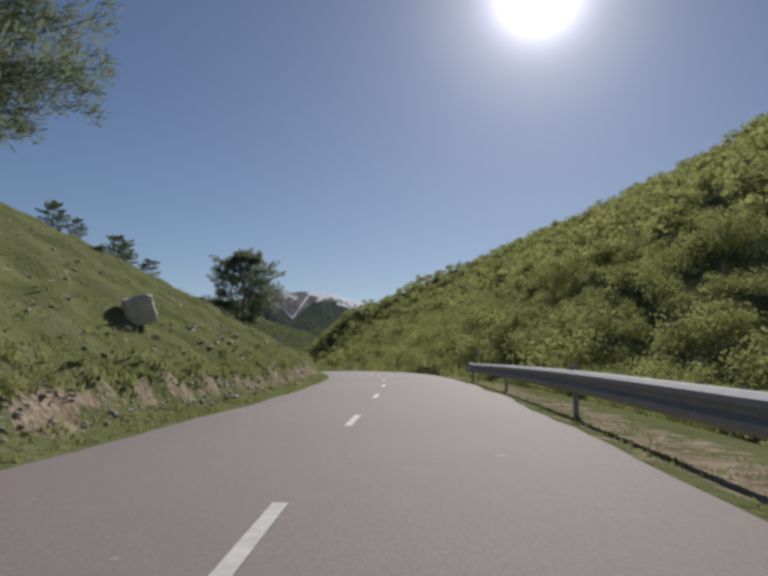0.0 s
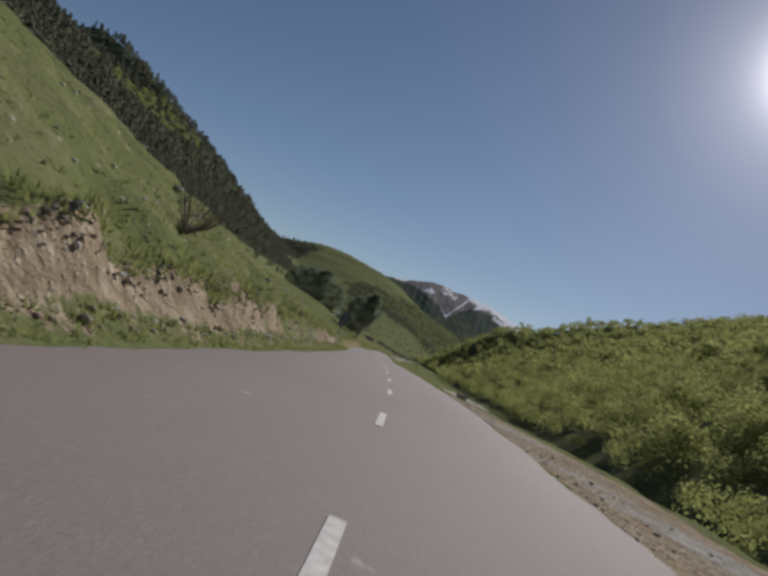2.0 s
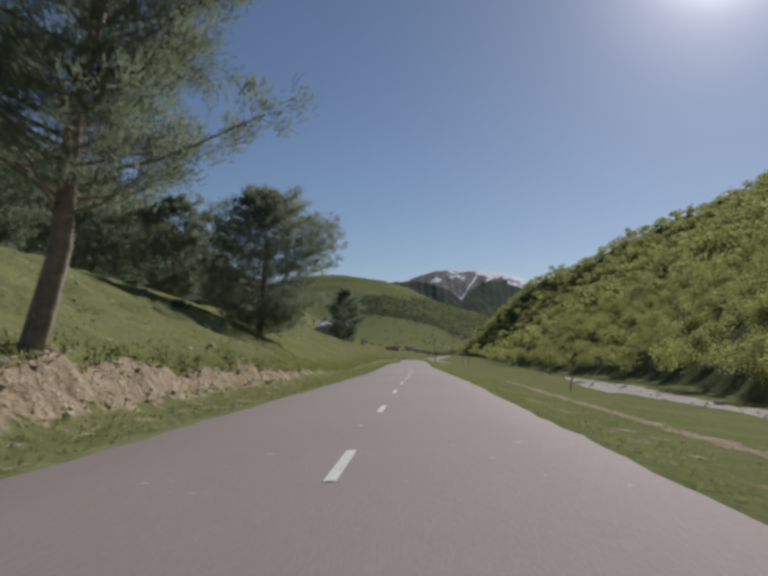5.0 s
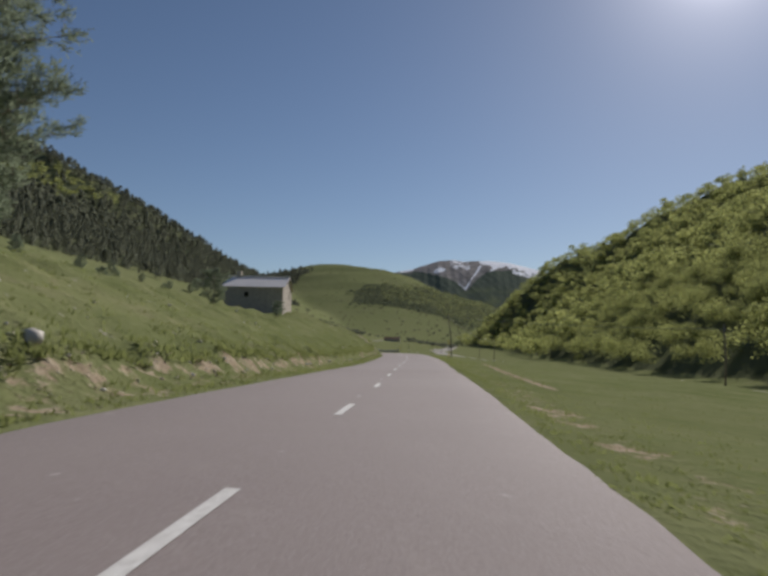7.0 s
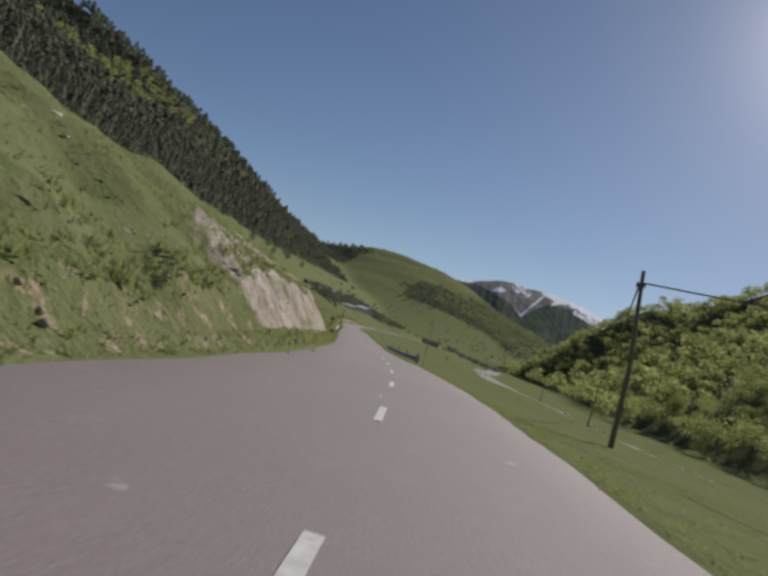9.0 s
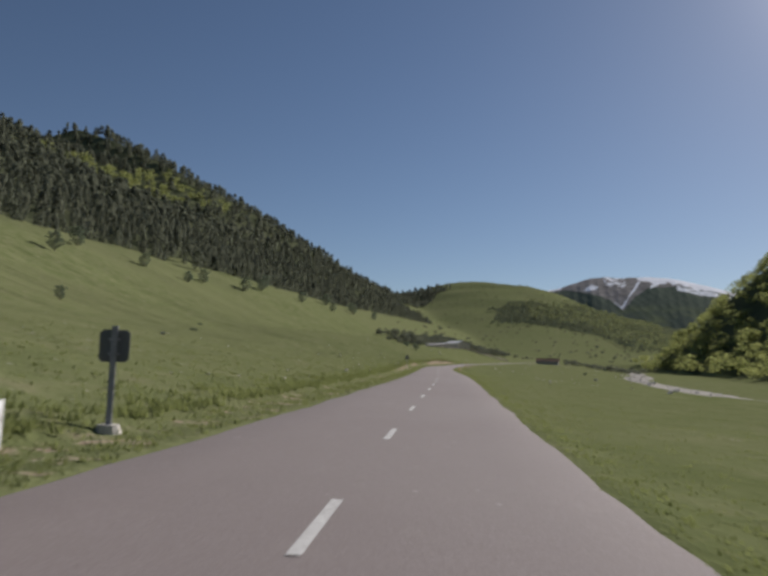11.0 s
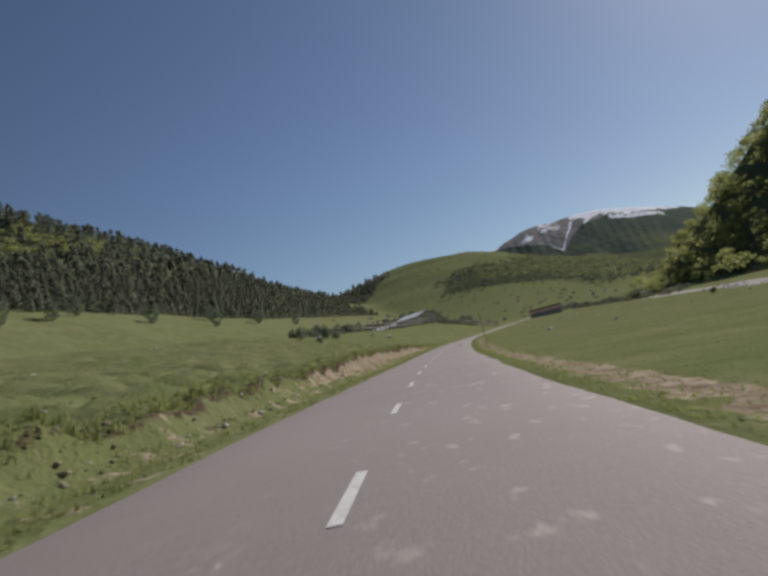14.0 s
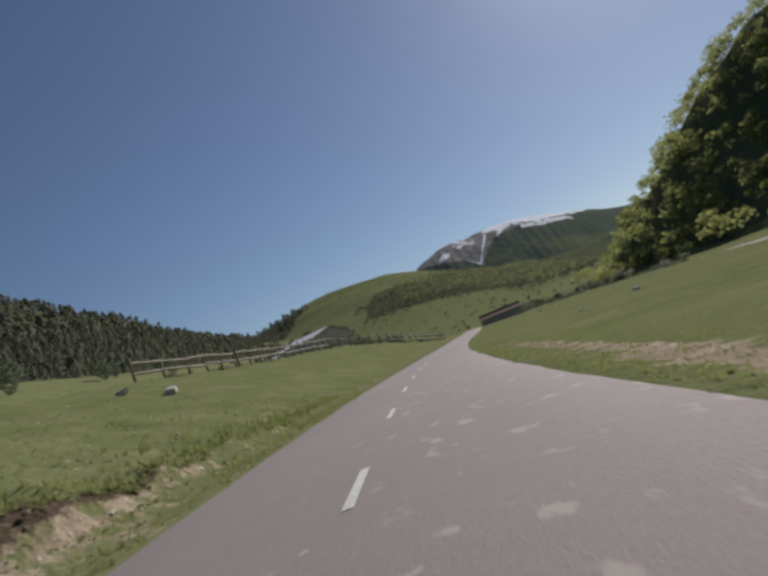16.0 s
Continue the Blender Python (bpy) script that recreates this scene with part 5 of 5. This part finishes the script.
def barn(name, m, wide, long_, eave, ridge, wall_mat, roof_mat, label, openings=(), slates=True):
    """A gabled building; x runs across the gable, y along the ridge, away from the gable at y = 0."""
    root = new(name)
    root.matrix_world = m
    tagged(root, label, "barn")
    t, deep = 0.45, 1.6
    # gables with their openings as real holes
    for y0, holes in ((0.0, openings), (long_ - t, ())):
        bm = bmesh.new()
        xs = sorted({0.0, wide, wide / 2} | {v for o in holes for v in (o[0], o[0] + o[2])})
        for a, b in zip(xs, xs[1:]):
            mid = (a + b) / 2
            hole = next((o for o in holes if o[0] <= mid <= o[0] + o[2]), None)
            roof_z = lambda x: eave + (ridge - eave) * (1 - abs(x - wide / 2) / (wide / 2))
            spans = [(-deep, None)] if hole is None else [(-deep, hole[1]), (hole[1] + hole[3], None)]
            for lo, hi in spans:
                za, zb = (roof_z(a), roof_z(b)) if hi is None else (hi, hi)
                q = [bm.verts.new(p) for p in ((a, y0, lo), (b, y0, lo), (b, y0, zb), (a, y0, za), (a, y0 + t, lo), (b, y0 + t, lo), (b, y0 + t, zb), (a, y0 + t, za))]
                for f in ((0, 1, 2, 3), (7, 6, 5, 4), (0, 4, 5, 1), (3, 2, 6, 7), (0, 3, 7, 4), (1, 5, 6, 2)):
                    bm.faces.new([q[i] for i in f])
        bmesh.ops.remove_doubles(bm, verts=bm.verts[:], dist=0.001)
        part("gable_wall", bm, wall_mat, root)
    for x0 in (0.0, wide - t):
        bm = bmesh.new()
        bmesh.ops.create_cube(bm, size=1, matrix=Matrix.Translation((x0 + t / 2, long_ / 2, (eave - deep) / 2)) @ Matrix.Diagonal((t - 0.006, long_ - 2 * t, eave + deep, 1)))
        part("side_wall", bm, wall_mat, root)
    # roof slopes of rows of slates
    over, rise = 0.25, (ridge - eave) / (wide / 2)
    for sgn in (-1, 1):
        rows = 9
        slope_root = None
        for r in range(rows):
            f0, f1 = r / rows, (r + 1.18) / rows
            pa, pb = (wide / 2 + over) * f0, min((wide / 2 + over) * f1, wide / 2 + over)
            lift = 0.10
            bm = bmesh.new()
            ya, yb, cuts = -over, long_ + over, 14
            pts = []
            for i in range(cuts + 1):
                y = ya + (yb - ya) * i / cuts
                wob = 0.004 * math.sin(i * 5.1 + r * 2.3)
                for p in (pa, pb):
                    x = wide / 2 + sgn * p
                    z = ridge - rise * p + lift + (0.006 if p == pa else 0.016) + wob
                    pts.append((bm.verts.new((x, y, z)), bm.verts.new((x, y, z - 0.03))))
            for i in range(cuts):
                a, b, c, d = pts[2 * i], pts[2 * i + 1], pts[2 * i + 3], pts[2 * i + 2]
                bm.faces.new((a[0], b[0], c[0], d[0]))
                bm.faces.new((d[1], c[1], b[1], a[1]))
                bm.faces.new((b[0], b[1], c[1], c[0]))
                bm.faces.new((a[1], a[0], d[0], d[1]))
            for e in (0, cuts):
                a, b = pts[2 * e], pts[2 * e + 1]
                bm.faces.new((a[0], a[1], b[1], b[0]))
            bmesh.ops.recalc_face_normals(bm, faces=bm.faces[:])
            part("slate_course", bm, roof_mat, root)
        bm = bmesh.new()
        bmesh.ops.create_cube(bm, size=1, matrix=Matrix.Translation((wide / 2 + sgn * (wide / 4), -over + 0.05, (ridge + eave) / 2 + 0.02)) @ Matrix.Rotation(math.atan(rise) * sgn, 4, "Y") @ Matrix.Diagonal((math.hypot(wide / 2, ridge - eave), 0.06, 0.10, 1)))
        part("verge_board", bm, WOOD, root)
    bm = bmesh.new()
    bmesh.ops.create_cube(bm, size=1, matrix=Matrix.Translation((wide / 2, long_ / 2, ridge + 0.17)) @ Matrix.Diagonal((0.3, long_ + 2 * over, 0.07, 1)))
    part("ridge_cap", bm, roof_mat, root)
    for o in openings:
        # high openings get a dark sheet for the unlit inside, low ones a door
        bm = bmesh.new()
        bmesh.ops.create_cube(bm, size=1, matrix=Matrix.Translation((o[0] + o[2] / 2, t * 0.8, o[1] + o[3] / 2)) @ Matrix.Diagonal((o[2] - 0.01, 0.05, o[3] - 0.01, 1)))
        leaf = part("shutter" if o[1] > 1 else "door", bm, DARK if o[1] > 1 else WOOD, root)
        bm = bmesh.new()
        bmesh.ops.create_cube(bm, size=1, matrix=Matrix.Translation((o[0] + o[2] / 2, t * 0.5, o[1] + o[3] + 0.07)) @ Matrix.Diagonal((o[2] + 0.3, t + 0.04, 0.13, 1)))
        part("lintel", bm, WOOD, root)
    return root


stone_barn = barn("stone_barn", Matrix(((-0.29, -0.957, 0, -77.8), (0.957, -0.29, 0, 278.9), (0, 0, 1, 3.95), (0, 0, 0, 1))), 6.0, 6.3, 2.55, 3.8, STONE, ROOF,
                  "grey stone barn with a pale slate roof on the slope", ((3.9, 1.4, 0.62, 0.75), (3.95, -0.4, 0.5, 1.3)))
bm = bmesh.new()
bmesh.ops.create_cube(bm, size=1, matrix=Matrix.Translation((3.0, 5.4, 4.15)) @ Matrix.Diagonal((0.5, 0.5, 0.7, 1)))
part("chimney", bm, STONE, stone_barn)
# dark block on the side wall in place of a small window's dark inside
bm = bmesh.new()
bmesh.ops.create_cube(bm, size=1, matrix=Matrix.Translation((-0.004, 3.9, 1.75)) @ Matrix.Diagonal((0.1, 0.45, 0.5, 1)))
part("side_window_dark", bm, DARK, stone_barn)

WHITEROOF = simple_material("white_sheet_roof", (0.80, 0.78, 0.75), (0.90, 0.88, 0.85), 1.0, 0.4, 0, 0.2, 0.02)
WHITEROOF.node_tree.nodes["Principled BSDF"].inputs["Specular IOR Level"].default_value = 0.7
base = height(866, 18)
farm = Matrix.Translation((-196.4, 585.2, base)) @ Matrix.Rotation(radians(80), 4, "Z")
PALESTONE = simple_material("pale_limewashed_stone", (0.58, 0.52, 0.46), (0.74, 0.68, 0.62), 2.0, 0.9, 0, 0.5, 0.02)
barn("farm_barn", farm @ Matrix.Translation((-1.0, 0, 0)), 9.0, 6.5, 10.75 - base - 1.05, 10.75 - base, PALESTONE, WHITEROOF, "pale stone farm barn with a whitish roof", ((2.2, 0.0, 1.6, 1.8), (2.5, 3.0, 1.0, 0.9)))
barn("farm_byre", farm @ Matrix.Translation((-1.0, 7.0, 0)), 7.0, 9.0, 10.75 - base - 1.75, 10.75 - base - 0.95, PALESTONE, WHITEROOF, "long low stone byre with a whitish roof beside the barn")
p = spot(985, -20)
barn("red_shed", Matrix.Translation(p) @ Matrix.Rotation(radians(100), 4, "Z"), 5, 11, 2.0, 3.2, STONE, RUST, "low shed with a rust-red roof beyond the pasture", ((1.6, 0.0, 1.6, 1.7),))


# ---- wooden fence by the farm ----
PALERAIL = simple_material("sun_bleached_wood", (0.30, 0.265, 0.22), (0.55, 0.50, 0.44), 10, 0.9, 0, 0.5, 0.01)
def fence(points, gap, label):
    root = new("wooden_fence")
    pts = [spot(*p) for p in points]
    root.location = pts[0]
    tagged(root, label, "fence", group="farm fences")
    rng = np.random.default_rng(77)
    places = []
    for a, b in zip(pts, pts[1:]):
        n = max(1, int((b - a).length / gap))
        places += [a.lerp(b, i / n) for i in range(n)]
    places.append(pts[-1])
    sl = []
    for p in places:
        sl.append(p - root.location)
    for p in sl:
        bm = bmesh.new()
        bmesh.ops.create_cone(bm, cap_ends=True, segments=7, radius1=0.10, radius2=0.085, depth=1.8, matrix=Matrix.Translation(p + Vector((0, 0, 0.65))) @ Matrix.Rotation(rng.normal() * 0.05, 4, "X"))
        part("post", bm, WOOD, root)
    for a, b in zip(sl, sl[1:]):
        for z in (0.55, 1.2):
            bm = bmesh.new()
            limb(bm, a + Vector((0, 0, z + rng.normal() * 0.04)), b + Vector((0, 0, z + rng.normal() * 0.04)), 0.10, 0.09, 6, 0.01)
            bmesh.ops.holes_fill(bm, edges=bm.edges[:])
            part("rail", bm, PALERAIL, root)
    return root


fence(((915, 7), (890, 10.5), (872, 15.5), (854, 23.5), (830, 24), (812, 24)), 2.2, "weathered wooden post and rail fence along the pasture")
fence(((811, 24), (800, 24.5), (791, 25.5)), 2.2, "weathered wooden post and rail fence crossing the knoll")


def bare_shrub(place, tall, seed):
    """A leafless bush of thin branching twigs."""
    rng = np.random.default_rng(seed)
    bm = bmesh.new()
    for i in range(26):
        a, t = rng.uniform(0, 6.28), rng.uniform(0.35, 1.1)
        tip = Vector((math.cos(a) * t, math.sin(a) * t, rng.uniform(0.6, 1.0))) * tall * 0.8
        limb(bm, (0, 0, -0.05), tip, 0.014, 0.005, 4)
        for k in range(4):
            f = rng.uniform(0.4, 0.95)
            limb(bm, tip * f, tip * f + Vector(rng.normal(size=3)) * 0.22 * tall + Vector((0, 0, 0.12 * tall)), 0.006, 0.003, 3)
    me = bpy.data.meshes.new("bare_shrub")
    bm.to_mesh(me)
    bm.free()
    me.materials.append(BARK)
    ob = new("bare_shrub", me)
    ob.location = place
    return tagged(ob, "leafless brown shrub on the grassy bank", "shrub", group="bare shrubs")


bare_shrub(spot(73, 6.6), 1.0, 5)
bare_shrub(spot(480, 62), 2.2, 6)
bare_shrub(spot(492, 46), 1.6, 7)


def timber_barrier(s0, l0, s1, l1):
    """A low log barrier between squat stone blocks."""
    root = new("timber_barrier")
    a, b = spot(s0, l0), spot(s1, l1)
    root.location = a
    tagged(root, "low weathered log barrier ending at a dark block", "barrier")
    d = b - a
    bm = bmesh.new()
    limb(bm, (0, 0, 0.5), d + Vector((0, 0, 0.5)), 0.10, 0.09, 9, 0.0)
    bmesh.ops.holes_fill(bm, edges=bm.edges[:])
    part("log", bm, WOOD, root, smooth=True)
    for f in (0.3, 0.62, 0.95):
        bm = bmesh.new()
        bmesh.ops.create_cone(bm, cap_ends=True, segments=8, radius1=0.07, radius2=0.06, depth=0.8, matrix=Matrix.Translation(d * f + Vector((0, 0, 0.12))))
        part("post", bm, WOOD, root)
    bm = bmesh.new()
    bmesh.ops.create_cube(bm, size=1, matrix=Matrix.Translation((0, 0, 0.25)) @ Matrix.Diagonal((0.7, 0.6, 0.9, 1)))
    bmesh.ops.bevel(bm, geom=bm.edges[:], offset=0.05, segments=2, affect="EDGES")
    part("end_block", bm, STONE, root, "dark weathered stone block")
    return root


timber_barrier(152, -13.5, 137, -12)
